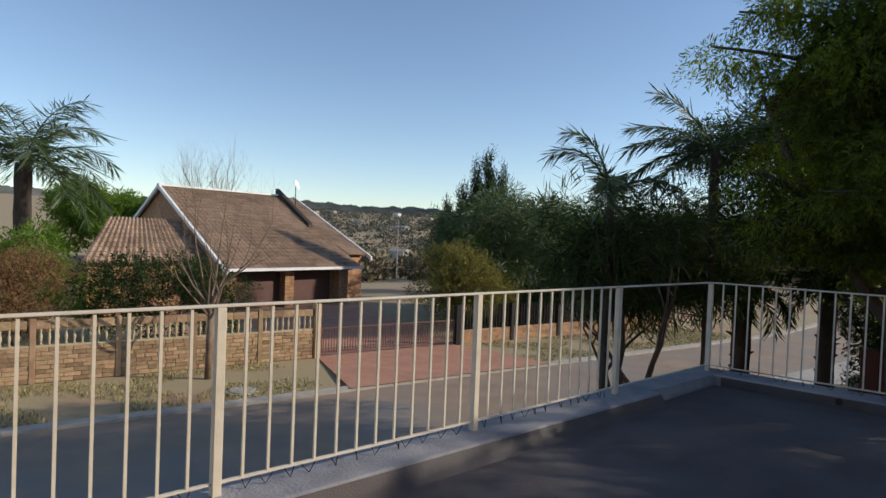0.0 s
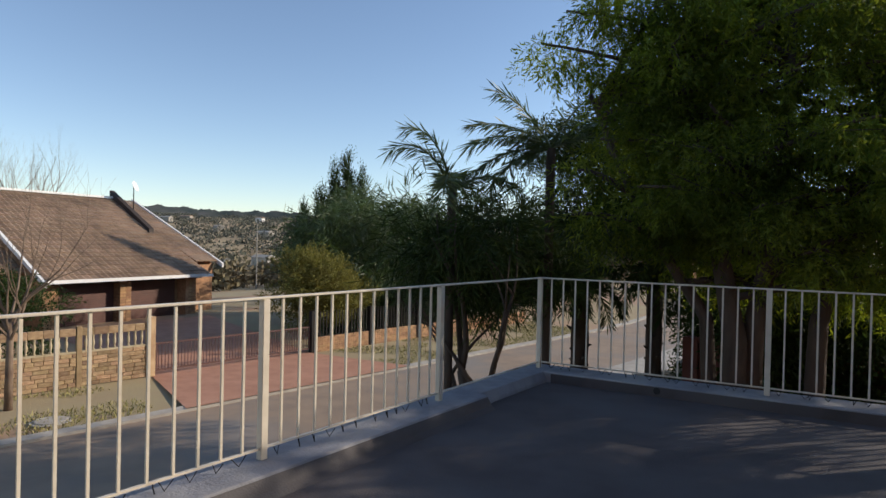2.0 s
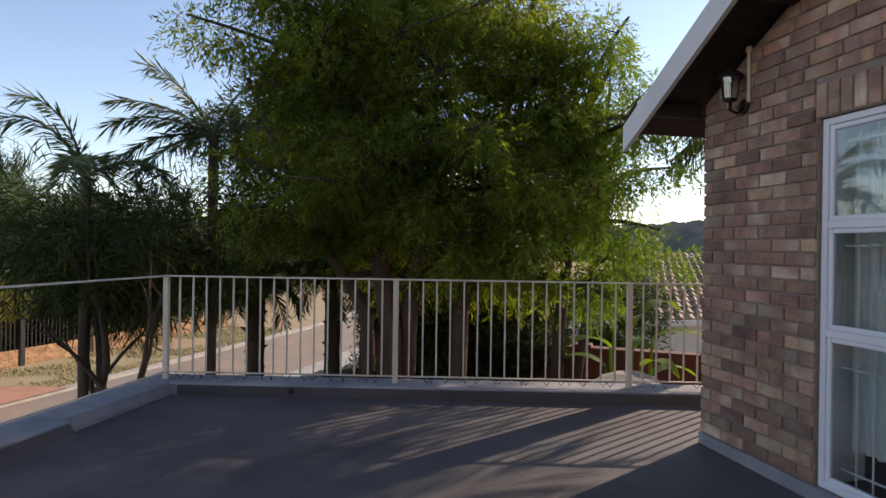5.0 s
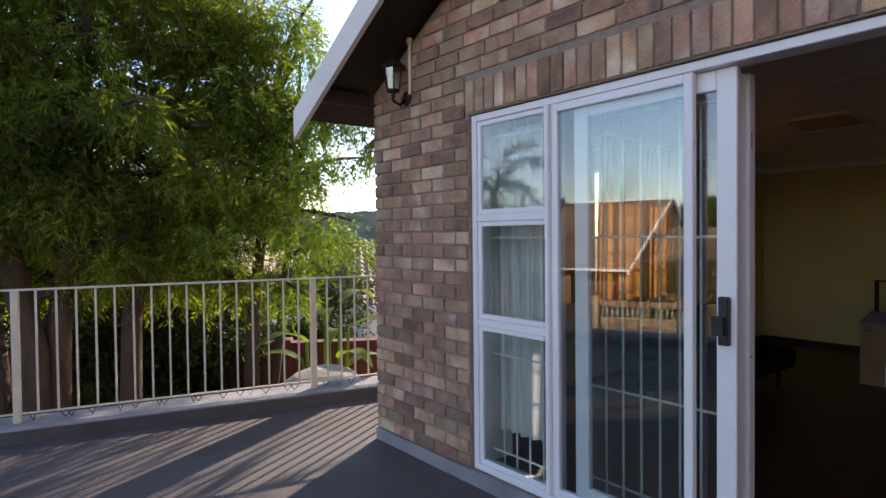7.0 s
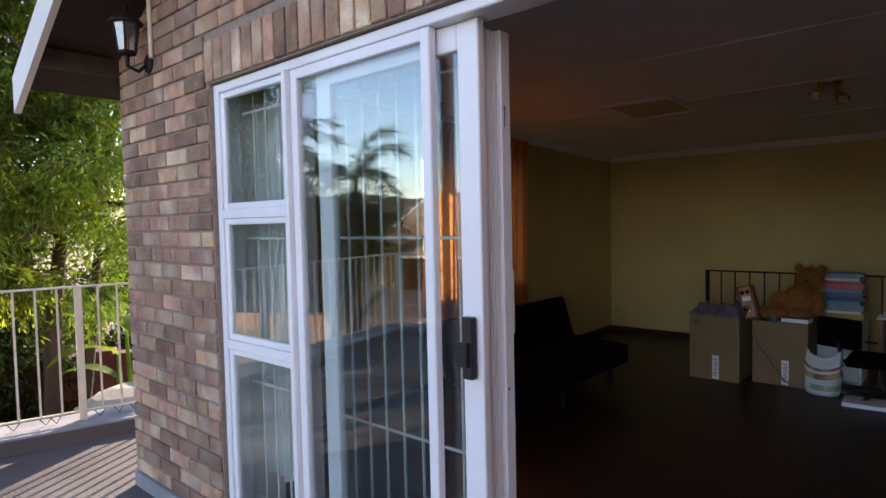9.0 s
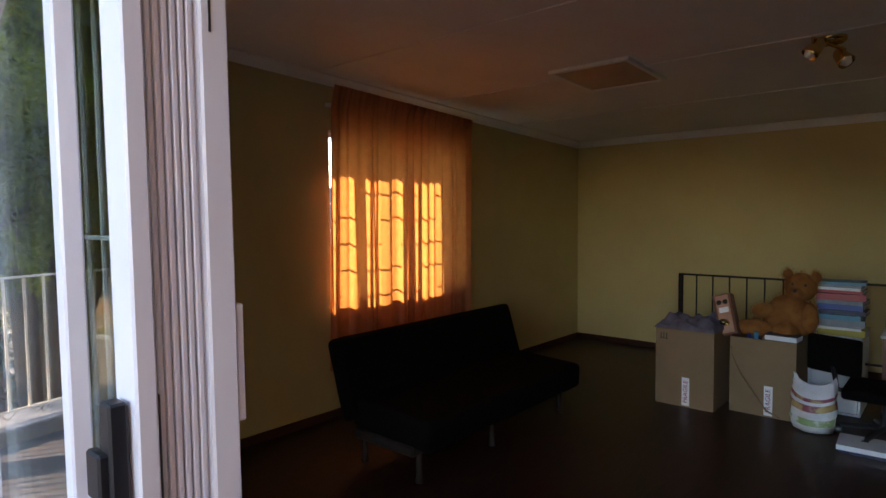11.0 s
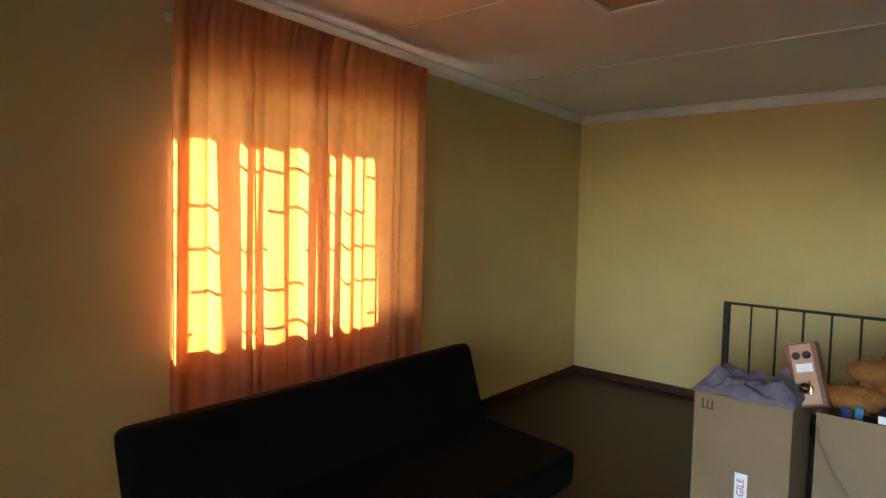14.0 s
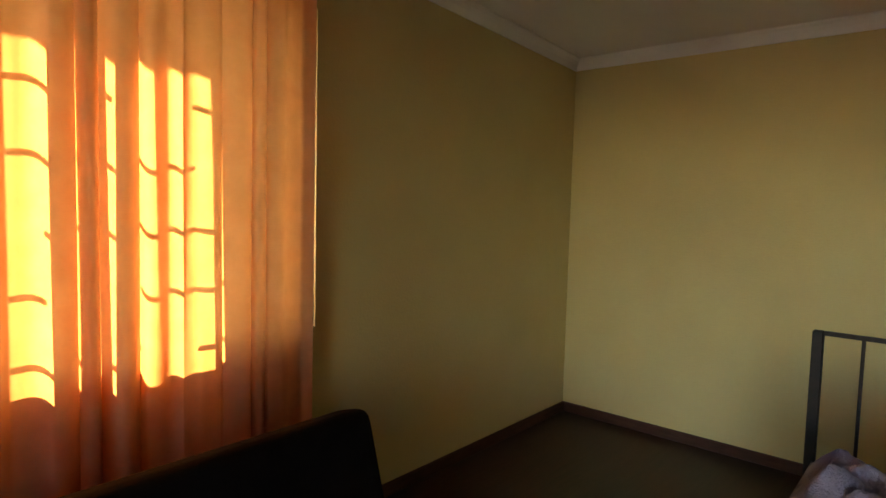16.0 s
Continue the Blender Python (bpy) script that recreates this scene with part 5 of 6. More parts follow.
ban = thing("banana_plant", (6.1, 9.9, G), "banana plant with broad sunlit leaves", "plant")
for k in range(9):
    a = k * 2.4
    st2 = Vector((6.1 + 0.15 * math.cos(a), 9.9 + 0.15 * math.sin(a), G))
    top = st2 + Vector((0.18 * math.cos(a), 0.18 * math.sin(a), 2.35 + 0.12 * k))
    part("stalk", Geo().tube([st2, st2.lerp(top, 0.5), top], [0.05, 0.04, 0.02], 6), M_LEAFY, ban)
    g = Geo()
    d = Vector((math.cos(a), math.sin(a), 0.75)).normalized()
    q = top.copy()
    sd2 = Vector((-math.sin(a), math.cos(a), 0))
    for i in range(9):
        w2 = 0.13 * math.sin(math.pi * min(1.0, 0.12 + i / 9.0)) + 0.004
        g.v += [tuple(q - sd2 * w2 + Vector((0, 0, 0.03))), tuple(q), tuple(q + sd2 * w2 + Vector((0, 0, 0.03)))]
        q = q + d * 0.11
        d = (d + Vector((0, 0, -0.20))).normalized()
    g.f = [f for i in range(8) for f in ((3 * i, 3 * i + 1, 3 * i + 4, 3 * i + 3), (3 * i + 1, 3 * i + 2, 3 * i + 5, 3 * i + 4))]
    part("leaf", g, M_LEAFY, ban, smooth=True)
rock = thing("planter", (5.62, 9.0, G), "brick planter topped with a pale rough stone", "planter")
at(part("body", Box(-0.5, 0.5, -0.35, 0.35, 0, 2.44), M_HBRICK, rock, bevel=0.02), (0, 0, 0))
g = Geo().lathe([(0.5, 0), (0.52, 0.06), (0.40, 0.14), (0.2, 0.2), (0.02, 0.21)], 0, 0, 14)
g.v = [(x * (1 + 0.25 * noise.noise(Vector((x * 3, y * 3, z * 5)))), y * 0.75 * (1 + 0.25 * noise.noise(Vector((y * 3, x * 3, z)))), z) for x, y, z in g.v]
at(part("stone", g, M_CONC, rock, "pale rough stone"), (0, 0, 2.44))

sw = thing("stone_wall", (-2.5, 15.2, G), "rough sunlit stone garden wall beside the road", "wall")
M_ROCK = mat("rough_stone", (0.42, 0.36, 0.27), 0.95, second=(0.28, 0.23, 0.17), scale=4, bump=0.8, bscale=12, vary=0.25)
rk = Box(-0.5, 0.5, -0.5, 0.5, -0.5, 0.5).mesh("stone", M_ROCK, False, 0.12, 2)
for j in range(6):
    for i in range(12):
        o = at(part("stone", rk, M_ROCK, sw), pose(-0.55 + i * 0.14 + (0.06 if j % 2 else 0), -1.3 + i * 0.31 + (0.14 if j % 2 else 0), 0.12 + j * 0.235, random.uniform(-8, 8), random.uniform(-8, 8), 65 + random.uniform(-9, 9)) @ Matrix.Diagonal((random.uniform(0.28, 0.36), 0.34, random.uniform(0.22, 0.27), 1)))
at(part("pier", Box(-0.2, 0.2, -0.2, 0.2, 0, 1.75), M_CONC, sw, bevel=0.02), (0.55, -0.2, 0))

HOUSE_SIDE += [rw, nh, ban, rock]

# ---- far street end ----
fh = thing("brick_house", (-27, 88, G), "distant orange brick house with pale roof at the street end", "house")
at(part("wall", Box(-7, 7, 0, 8, 0, 3.0), M_HBRICK, fh), (0, 0, 0))
at(part("roof", Geo().prism([(-7.5, 3.0), (7.5, 3.0), (0, 5.6)], -8.4, 0.5, Matrix.Rotation(radians(90), 4, "X")), M_CONC, fh), (0, 0, 0))
for x in (-4.6, 1.6):
    at(part("window", Box(x, x + 2.2, -0.04, 0.02, 1.0, 2.2), M_INK, fh), (0, 0, 0))
car = thing("car", pose(-18.2, 64.0, G + 0.02, 0, 0, 20), "dark blue parked car", "car")
M_CAR = mat("dark_blue_car_paint", (0.02, 0.03, 0.14), 0.2, second=(0.02, 0.028, 0.12), scale=2)
cb = Geo().prism([(-2.0, 0.35), (2.0, 0.35), (2.05, 0.75), (1.2, 0.92), (0.6, 1.40), (-1.1, 1.42), (-1.75, 0.95), (-2.05, 0.85)], -0.82, 0.82, Matrix.Rotation(radians(90), 4, "X"))
at(part("body", cb, M_CAR, car, bevel=0.06, seg=2), (0, 0, 0, 0, 0, 90))
at(part("windscreen", Geo().prism([(0.66, 1.33), (1.14, 0.96), (1.18, 0.97), (0.70, 1.35)], -0.7, 0.7, Matrix.Rotation(radians(90), 4, "X")), M_INK, car), (0, 0, 0, 0, 0, 90))
whm = Geo().tube([(-0.1, 0, 0), (0.1, 0, 0)], 0.31, 16).mesh("wheel", M_BLACK)
for x in (-0.78, 0.78):
    for y in (-1.25, 1.25):
        at(part("wheel", whm, M_BLACK, car), (x, y, 0.31))
for x in (-0.6, 0.6):
    at(part("headlight", Geo().lathe([(0.12, 0), (0.10, 0.05), (0.02, 0.07)], 0, 0, 10), M_FASCIA, car, "glassy headlight"), (x, -2.06, 0.68, 90, 0, 0))
    at(part("headlight", Geo().lathe([(0.12, 0), (0.10, 0.05), (0.02, 0.07)], 0, 0, 10), M_FASCIA, car, "glassy lamp"), (x, 2.06, 0.72, -90, 0, 0))

sl = thing("street_lamp", (-60, 46, ground_z(-60, 46)), "thin grey street lamp pole", "street lamp")
at(part("pole", Geo().tube([(0, 0, 0), (0, 0, 8.0)], [0.09, 0.05], 8), M_CONC, sl), (0, 0, 0))
at(part("lamp_head", Box(-0.1, 0.7, -0.1, 0.1, 7.95, 8.05), M_CONC, sl, bevel=0.02), (0, 0, 0))
mh = thing("manhole_cover", (kerb_x(6) - 1.2, 6.6, G + 0.01), "pale concrete manhole cover on the verge", "manhole")
at(part("cover", Geo().lathe([(0.34, 0), (0.34, 0.05), (0.31, 0.06)], 0, 0, 18), M_CONC, mh), (0, 0, 0))
at(part("rim", Geo().lathe([(0.42, 0), (0.42, 0.03), (0.36, 0.035)], 0, 0, 18), M_CONC, mh), (0, 0, 0))

# far trees and roofs on the falling slope
fc, fw = [], []
for i in range(1000):
    d = 70 + 640 * random.random() ** 1.4
    a = radians(random.uniform(18, 74))
    x, y = -d * math.sin(a), d * math.cos(a)
    if -64 < x and y < 22:
        continue
    r = random.uniform(1.2, 2.6) * (1 + d / 700)
    z = ground_z(x, y)
    k2 = 120
    dd = rng.normal(size=(k2, 3))
    dd /= np.linalg.norm(dd, axis=1, keepdims=True)
    fc.append(np.array([x, y, z + r * 0.9]) + dd * np.array([r * 1.2, r * 1.2, r * 0.85]) * rng.uniform(0.4, 1, (k2, 1)))
    fw.append(dd + rng.normal(size=(k2, 3)) * 0.8)
# dry brown scrub, its colour lightened in place of haze
M_FAR = mat("winter_scrub", (0.22, 0.17, 0.105), 1.0, spec=0.1, second=(0.13, 0.12, 0.068), scale=0.05, island=0.3)
fo = part("far_scrub", leaf_mesh("far_scrub", np.concatenate(fc), np.concatenate(fw), 0.85, 0.24, M_FAR), M_FAR)
tagged(fo, "brownish winter trees and scrub on the far slope, paled for haze", "trees", kind="stuff")
for i in range(44):
    d = random.uniform(330, 640) if i < 16 else random.uniform(600, 1350)
    a = radians(32 + (i * 2.3) % 42 + random.uniform(-1, 1))
    x, y = -d * math.sin(a), d * math.cos(a)
    z = ground_z(x, y)
    fb = thing("far_building", pose(x, y, z, 0, 0, random.uniform(-20, 20)), "pale distant low building", "building", "distant buildings")
    ln, ht = random.uniform(14, 34), random.uniform(6, 10)
    at(part("wall", Box(-ln / 2, ln / 2, -5, 5, 0, ht), M_FASCIA if i % 4 == 0 else M_CONC, fb), (0, 0, 0))
    at(part("roof", Geo().prism([(-5.6, ht), (5.6, ht), (0, ht + 2.2)], -ln / 2 - 0.5, ln / 2 + 0.5, M90), M_CONC if i % 2 else M_TILE, fb), (0, 0, 0))

fc, fw = [], []
for i in range(1500):
    d = 520 + 940 * random.random() ** 0.8
    a = radians(random.uniform(16, 78))
    x, y = -d * math.sin(a), d * math.cos(a)
    r = random.uniform(2.5, 6.0) * (0.6 + d / 1400)
    dd = rng.normal(size=(46, 3))
    dd /= np.linalg.norm(dd, axis=1, keepdims=True)
    fc.append(np.array([x, y, ground_z(x, y) + r * 0.5]) + dd * np.array([r * 1.9, r * 1.9, r * 0.7]) * rng.uniform(0.4, 1, (46, 1)))
    fw.append(dd + rng.normal(size=(46, 3)) * 0.8)
# woods in a paler colour that stands in for distance haze
M_FARD = mat("hill_woods", (0.14, 0.13, 0.10), 1.0, second=(0.09, 0.10, 0.075), scale=0.02, island=0.35)
tagged(part("far_woods", leaf_mesh("far_woods", np.concatenate(fc), np.concatenate(fw), 3.4, 1.0, M_FARD), M_FARD), "woods scattered over the rising far land, paled for haze", "trees", kind="stuff")

# ---- far country ----
hg = Geo()
for i in range(1201):
    a = radians(-25 + i * 0.125)
    d = 1500.0
    hgt = 61 + 5 * math.sin(i * 0.021) + 3 * math.sin(i * 0.073 + 1) + 3.5 * random.random() + 2 * math.sin(i * 0.4)
    hg.v += [(-d * math.sin(a), d * math.cos(a), -40), (-d * math.sin(a), d * math.cos(a), 1.5 + hgt)]
    if i:
        hg.f.append((2 * i - 2, 2 * i, 2 * i + 1, 2 * i - 1))
solid("backdrop_hills", hg, mat("far_woods", (0.075, 0.10, 0.10), 1.0, second=(0.17, 0.17, 0.165), scale=0.022, detail=9, stretch=(1, 1, 3)), "distant wooded ridge", "hills")


for ob in scene.objects:
    if ob.parent is None and ob not in before_street and ob not in HOUSE_SIDE:
        ob.matrix_basis = STREET @ ob.matrix_basis


# ---- things in the room ----
def blob(g, c, r, n=14, m=9, wob=0.0, seed=0.0):
    """A rounded lump: centre, three radii, surface unevenness."""
    b = len(g.v)
    for j in range(m + 1):
        t = math.pi * j / m
        for i in range(n):
            a = 2 * math.pi * i / n
            d = Vector((math.sin(t) * math.cos(a), math.sin(t) * math.sin(a), math.cos(t)))
            k = 1 + wob * noise.noise(d * 2.6 + Vector((seed, seed * 0.7, 0)))
            g.v.append((c[0] + d.x * r[0] * k, c[1] + d.y * r[1] * k, c[2] + d.z * r[2] * k))
    for j in range(m):
        for i in range(n):
            p, q = b + j * n + i, b + j * n + (i + 1) % n
            g.f.append((p, p + n, q + n, q))
    return g


M_BEAR = mat("brown_plush", (0.38, 0.155, 0.048), 0.95, second=(0.30, 0.115, 0.034), scale=22, bump=1.0, bscale=120, spec=0.1)
bear = Geo()
bx, by, bz = 9.10, 3.25, 0.615
blob(bear, (bx, by - 0.02, bz + 0.14), (0.125, 0.155, 0.165), 20, 14, 0.12, 1)
blob(bear, (bx - 0.01, by - 0.09, bz + 0.365), (0.100, 0.105, 0.098), 20, 14, 0.08, 2)
blob(bear, (bx - 0.095, by - 0.075, bz + 0.335), (0.045, 0.048, 0.038), 14, 9, 0.05, 3)
blob(bear, (bx + 0.0, by - 0.005, bz + 0.455), (0.022, 0.035, 0.035), 12, 8, 0.05, 4)
blob(bear, (bx + 0.0, by - 0.180, bz + 0.440), (0.022, 0.035, 0.035), 12, 8, 0.05, 5)
blob(bear, (bx - 0.08, by + 0.19, bz + 0.05), (0.075, 0.150, 0.060), 16, 10, 0.10, 6)
blob(bear, (bx - 0.14, by - 0.02, bz + 0.045), (0.060, 0.085, 0.075), 16, 10, 0.10, 7)
blob(bear, (bx - 0.06, by + 0.13, bz + 0.18), (0.055, 0.090, 0.055), 14, 9, 0.10, 8)
blob(bear, (bx - 0.06, by - 0.16, bz + 0.15), (0.055, 0.055, 0.105), 14, 9, 0.10, 9)
fur_c, fur_w = [], []
sc = np.array(bear.v)
for rep in range(9):
    jit = sc + rng.normal(size=sc.shape) * 0.012
    fur_c.append(jit)
    fur_w.append(rng.normal(size=sc.shape) + np.array([-0.4, 0, -0.6]))
bm_me = bear.mesh("teddy_bear", M_BEAR, True)
fur = leaf_mesh("fur", np.concatenate(fur_c), np.concatenate(fur_w), 0.011, 0.0014, M_BEAR)
jb = bmesh.new()
jb.from_mesh(bm_me)
jb.from_mesh(fur)
for ox, oy, oz, rr in ((-0.105, -0.055, 0.395, 0.009), (-0.100, -0.135, 0.390, 0.009), (-0.142, -0.078, 0.350, 0.014)):
    res = bmesh.ops.create_uvsphere(jb, u_segments=8, v_segments=6, radius=rr, matrix=Matrix.Translation((bx + ox, by + oy, bz + oz)))
    for v in res["verts"]:
        for f in v.link_faces:
            f.material_index = 1
jb.to_mesh(bm_me)
jb.free()
bm_me.materials.append(M_INK)
tagged(new("teddy_bear", bm_me), "large brown plush teddy bear sitting on an open box", "teddy bear")

M_WOOD = mat("red_brown_wood", (0.22, 0.085, 0.045), 0.4, second=(0.16, 0.06, 0.03), scale=9, stretch=(1, 1, 0.2))
M_COPPER = mat("copper_panel", (0.50, 0.26, 0.17), 0.45, second=(0.44, 0.22, 0.14), scale=12)
phone = thing("wooden_wall_telephone", pose(8.93, 3.585, 0.605, 0, 0, 0) @ pose(0, 0, 0, -17, 0, 0) @ pose(0, 0, 0, 0, 16, 0), "old wooden wall telephone with bells and brass mouthpiece leaning on boxes", "telephone")
at(part("case", Box(-0.035, 0.045, -0.068, 0.068, 0.0, 0.31), M_WOOD, phone, bevel=0.004), (0, 0, 0))
at(part("front_panel", Box(-0.043, -0.035, -0.048, 0.048, 0.012, 0.298), M_COPPER, phone, bevel=0.002), (0, 0, 0))
for y in (-0.023, 0.023):
    at(part("bell", Geo().lathe([(0.019, 0), (0.019, 0.004), (0.012, 0.014), (0.003, 0.017)], 0, 0, 14), M_INK, phone, "dark round bell"), (-0.043, y, 0.245, 0, -90, 0))
at(part("card", Box(-0.046, -0.043, -0.038, 0.032, 0.165, 0.205), M_WHITE, phone, "white card"), (0, 0, 0))
M_BRASS = mat("bright_brass", (0.75, 0.52, 0.22), 0.2, 1.0)
at(part("mouthpiece", Geo().lathe([(0.026, 0), (0.024, 0.012), (0.012, 0.022), (0.014, 0.05), (0.024, 0.066)], 0, 0, 14), M_BRASS, phone, "shiny brass mouthpiece", smooth=True), (-0.043, 0.0, 0.085, 0, -90, 0))
at(part("hook", Geo().tube([(-0.05, -0.015, 0.12), (-0.07, -0.015, 0.09), (-0.066, -0.015, 0.06)], 0.004, 6), M_BRASS, phone), (0, 0, 0))
cord = Geo().tube([(8.88, 3.56, 0.60), (8.80, 3.545, 0.50), (8.795, 3.48, 0.36), (8.79, 3.38, 0.22), (8.77, 3.30, 0.125), (8.70, 3.20, 0.108)], 0.006, 6)
tagged(part("telephone_cord", cord, M_CARD, smooth=True), "pale brown cord hanging down a cardboard box", "cord")

M_CLOTH = mat("mauve_grey_cloth", (0.17, 0.145, 0.185), 0.95, second=(0.12, 0.105, 0.14), scale=18, bump=0.5, bscale=160)
cl2 = Geo()
n1 = 56
for j in range(n1 + 1):
    for i in range(n1 + 1):
        u, v = i / n1, j / n1
        x, y = 8.685 + 0.40 * u, 3.62 + 0.46 * v
        e = min(u, 1 - u, v, 1 - v)
        hgt = 0.085 * min(1, e * 6) ** 0.5
        wr = 0.05 * noise.noise(Vector((u * 5.6, v * 4.4, 1.7))) - 0.045 * abs(noise.noise(Vector((u * 4.2, v * 6.5, 7.7)))) + 0.024 * noise.noise(Vector((u * 8, v * 7, 4))) + 0.005 * noise.noise(Vector((u * 20, v * 20, 9)))
        z = 0.645 + max(0.0, hgt + wr * min(1, e * 7) - 0.02 * v)
        x += 0.04 * noise.noise(Vector((v * 5, 0, 2))) * (1 - u)
        cl2.v.append((x, y, z))
for j in range(n1):
    for i in range(n1):
        a = j * (n1 + 1) + i
        cl2.f.append((a, a + 1, a + n1 + 2, a + n1 + 1))
tagged(part("crumpled_cloth", cl2, M_CLOTH, smooth=True), "crumpled mauve-grey cloth lying on a box", "cloth")

M_BLUE = mat("blue_cover", (0.03, 0.07, 0.28), 0.4, second=(0.025, 0.055, 0.22), scale=10)
M_TEAL = mat("teal_cover", (0.05, 0.22, 0.34), 0.4, second=(0.04, 0.18, 0.28), scale=10)
M_RED = mat("red_cover", (0.42, 0.03, 0.04), 0.4, second=(0.34, 0.025, 0.03), scale=10)
M_YEL = mat("yellow_cover", (0.55, 0.42, 0.06), 0.5, second=(0.48, 0.36, 0.05), scale=10)
M_GREY = mat("grey_cover", (0.20, 0.22, 0.25), 0.5, second=(0.16, 0.17, 0.2), scale=10)
M_NAVY = mat("navy_cover", (0.015, 0.025, 0.07), 0.45, second=(0.012, 0.02, 0.055), scale=10)


def book(place, lx, ly, lz, cover, label, group="", turned=False):
    th = thing("book", place, label, "book", group)
    at(part("page_block", Box(0.004, lx - 0.004, 0.003, ly - 0.003, 0.003, lz - 0.003), M_WHITE, th), (0, 0, 0))
    at(part("cover", Box(0, lx, 0, ly, 0, 0.003).box(0, lx, 0, ly, lz - 0.003, lz).box(lx - 0.004 if turned else 0, lx if turned else 0.004, 0, ly, 0.003, lz - 0.003), cover, th), (0, 0, 0))
    return th


book(pose(8.815, 3.125, 0.617, 0, 0, -4), 0.15, 0.21, 0.04, M_NAVY, "thick dark blue book lying across the rim of a box", turned=True)
book(pose(8.97, 3.40, 0.50, 0, -16, 8), 0.21, 0.03, 0.15, M_TEAL, "blue paperback standing in an open box")
book(pose(9.00, 3.45, 0.50, 0, -14, -6), 0.20, 0.03, 0.14, M_BLUE, "blue paperback standing in an open box")

dr = thing("drawer_unit", (9.22, 2.80, FZ), "white plastic drawer unit with three drawers", "drawers")
at(part("carcass", Box(0, 0.40, 0, 0.015, 0, 0.57).box(0, 0.40, 0.305, 0.32, 0, 0.57).box(0, 0.40, 0.015, 0.305, 0.555, 0.57).box(0.385, 0.40, 0.015, 0.305, 0, 0.555).box(0, 0.385, 0.015, 0.305, 0, 0.015), M_WHITE, dr), (0, 0, 0))
for i in range(3):
    z = 0.022 + i * 0.177
    d = at(part("drawer", Box(-0.012, 0.37, 0.018, 0.302, z, z + 0.167), M_WHITE, dr, bevel=0.006), (0, 0, 0))
    hd = part("handle", Box(-0.022, -0.012, 0.11, 0.21, z + 0.115, z + 0.13), M_WHITE, d)
    hd.matrix_parent_inverse = Matrix()
z = FZ + 0.57
stackb = [(0.05, M_YEL), (0.018, M_WHITE), (0.05, M_GREY), (0.035, M_TEAL), (0.03, M_NAVY), (0.045, M_BLUE), (0.03, M_GREY), (0.045, M_RED), (0.022, M_RED), (0.02, M_WHITE), (0.018, M_GREY), (0.022, M_TEAL)]
names = {M_YEL: "yellow", M_WHITE: "white", M_GREY: "grey", M_TEAL: "teal", M_NAVY: "navy", M_BLUE: "blue", M_RED: "red"}
for i, (hh, cv) in enumerate(stackb):
    book(pose(9.20 + random.uniform(-0.015, 0.03), 2.80 + random.uniform(-0.02, 0.02), z, 0, 0, random.uniform(-5, 5)), random.uniform(0.20, 0.25), random.uniform(0.26, 0.30), hh, cv,
         f"{names[cv]} book in a stack on the drawers", "stacked books on the drawers")
    z += hh + 0.0005
for i, (cv, nm) in enumerate(((M_WHITE, "white"), (M_GREY, "grey"), (M_WHITE, "white"), (M_NAVY, "navy"))):
    book(pose(9.30 + i * 0.005, 3.118 + 0.0 * i, FZ + 0.001, 0, 0, 0) @ pose(i * 0.028 - 0.06, 0, 0), 0.025, 0.0 + 0.012 + 0.008 * (i % 2), 0.46 - 0.03 * i, cv, f"{nm} folder standing between box and drawers", "folders by the drawers")

bag = Geo()
for j in range(15):
    t = j / 14
    rx, ry = 0.105 * (1 - 0.85 * t ** 2.2), 0.140 * (1 - 0.14 * t) * min(1.0, 0.8 + t)
    for i in range(30):
        a = 2 * math.pi * i / 30
        k = 1 + 0.16 * noise.noise(Vector((math.cos(a) * 1.6, math.sin(a) * 1.6, t * 3.2))) + 0.07 * noise.noise(Vector((math.cos(a) * 5, math.sin(a) * 5, t * 9)))
        bag.v.append((8.77 + rx * k * math.cos(a), 3.01 + ry * k * math.sin(a), FZ + 0.004 + (0.30 + 0.07 * abs(math.sin(a)) ** 3) * t))
for j in range(14):
    for i in range(30):
        p, q = j * 30 + i, j * 30 + (i + 1) % 30
        bag.f.append((p, q, q + 30, p + 30))
bag.f.append(tuple(reversed(range(30))))
bagt = thing("plastic_bag", (8.77, 3.01, FZ), "crumpled white plastic bag with coloured print bands", "bag")
M_BAG = mat("white_plastic", (0.72, 0.73, 0.75), 0.35, second=(0.64, 0.65, 0.68), scale=9, bump=0.5, bscale=26, translucent=0.2)
bme = bag.mesh("sack", M_BAG, True)
M_BAND = mat("dark_red_print", (0.22, 0.03, 0.05), 0.4, second=(0.45, 0.30, 0.12), scale=16, fac=(0.5, 0.6))
M_GREEN = mat("green_print", (0.20, 0.30, 0.12), 0.4, second=(0.62, 0.62, 0.60), scale=14, fac=(0.48, 0.58))
bme.materials.append(M_BAND), bme.materials.append(M_GREEN)
for f in bme.polygons:
    row = f.index // 30
    f.material_index = 1 if row in (6, 7, 9) and f.index < 420 else 2 if row in (2, 3) and f.index < 420 else 0
part("sack", bme, M_BAG, bagt)
oc = thing("office_chair", (8.80, 2.62, FZ), "black office chair with padded back and five-star base", "office chair")
at(part("seat", Box(-0.21, 0.21, -0.22, 0.22, 0.28, 0.35).mesh("seat", M_SOFA, True, 0.03, 3), M_SOFA, oc), (0, 0, 0))
at(part("backrest", Box(-0.03, 0.03, -0.17, 0.17, 0.0, 0.25).mesh("backrest", M_SOFA, True, 0.028, 4), M_SOFA, oc), (0.10, 0.30, 0.37, 0, 0, -20))
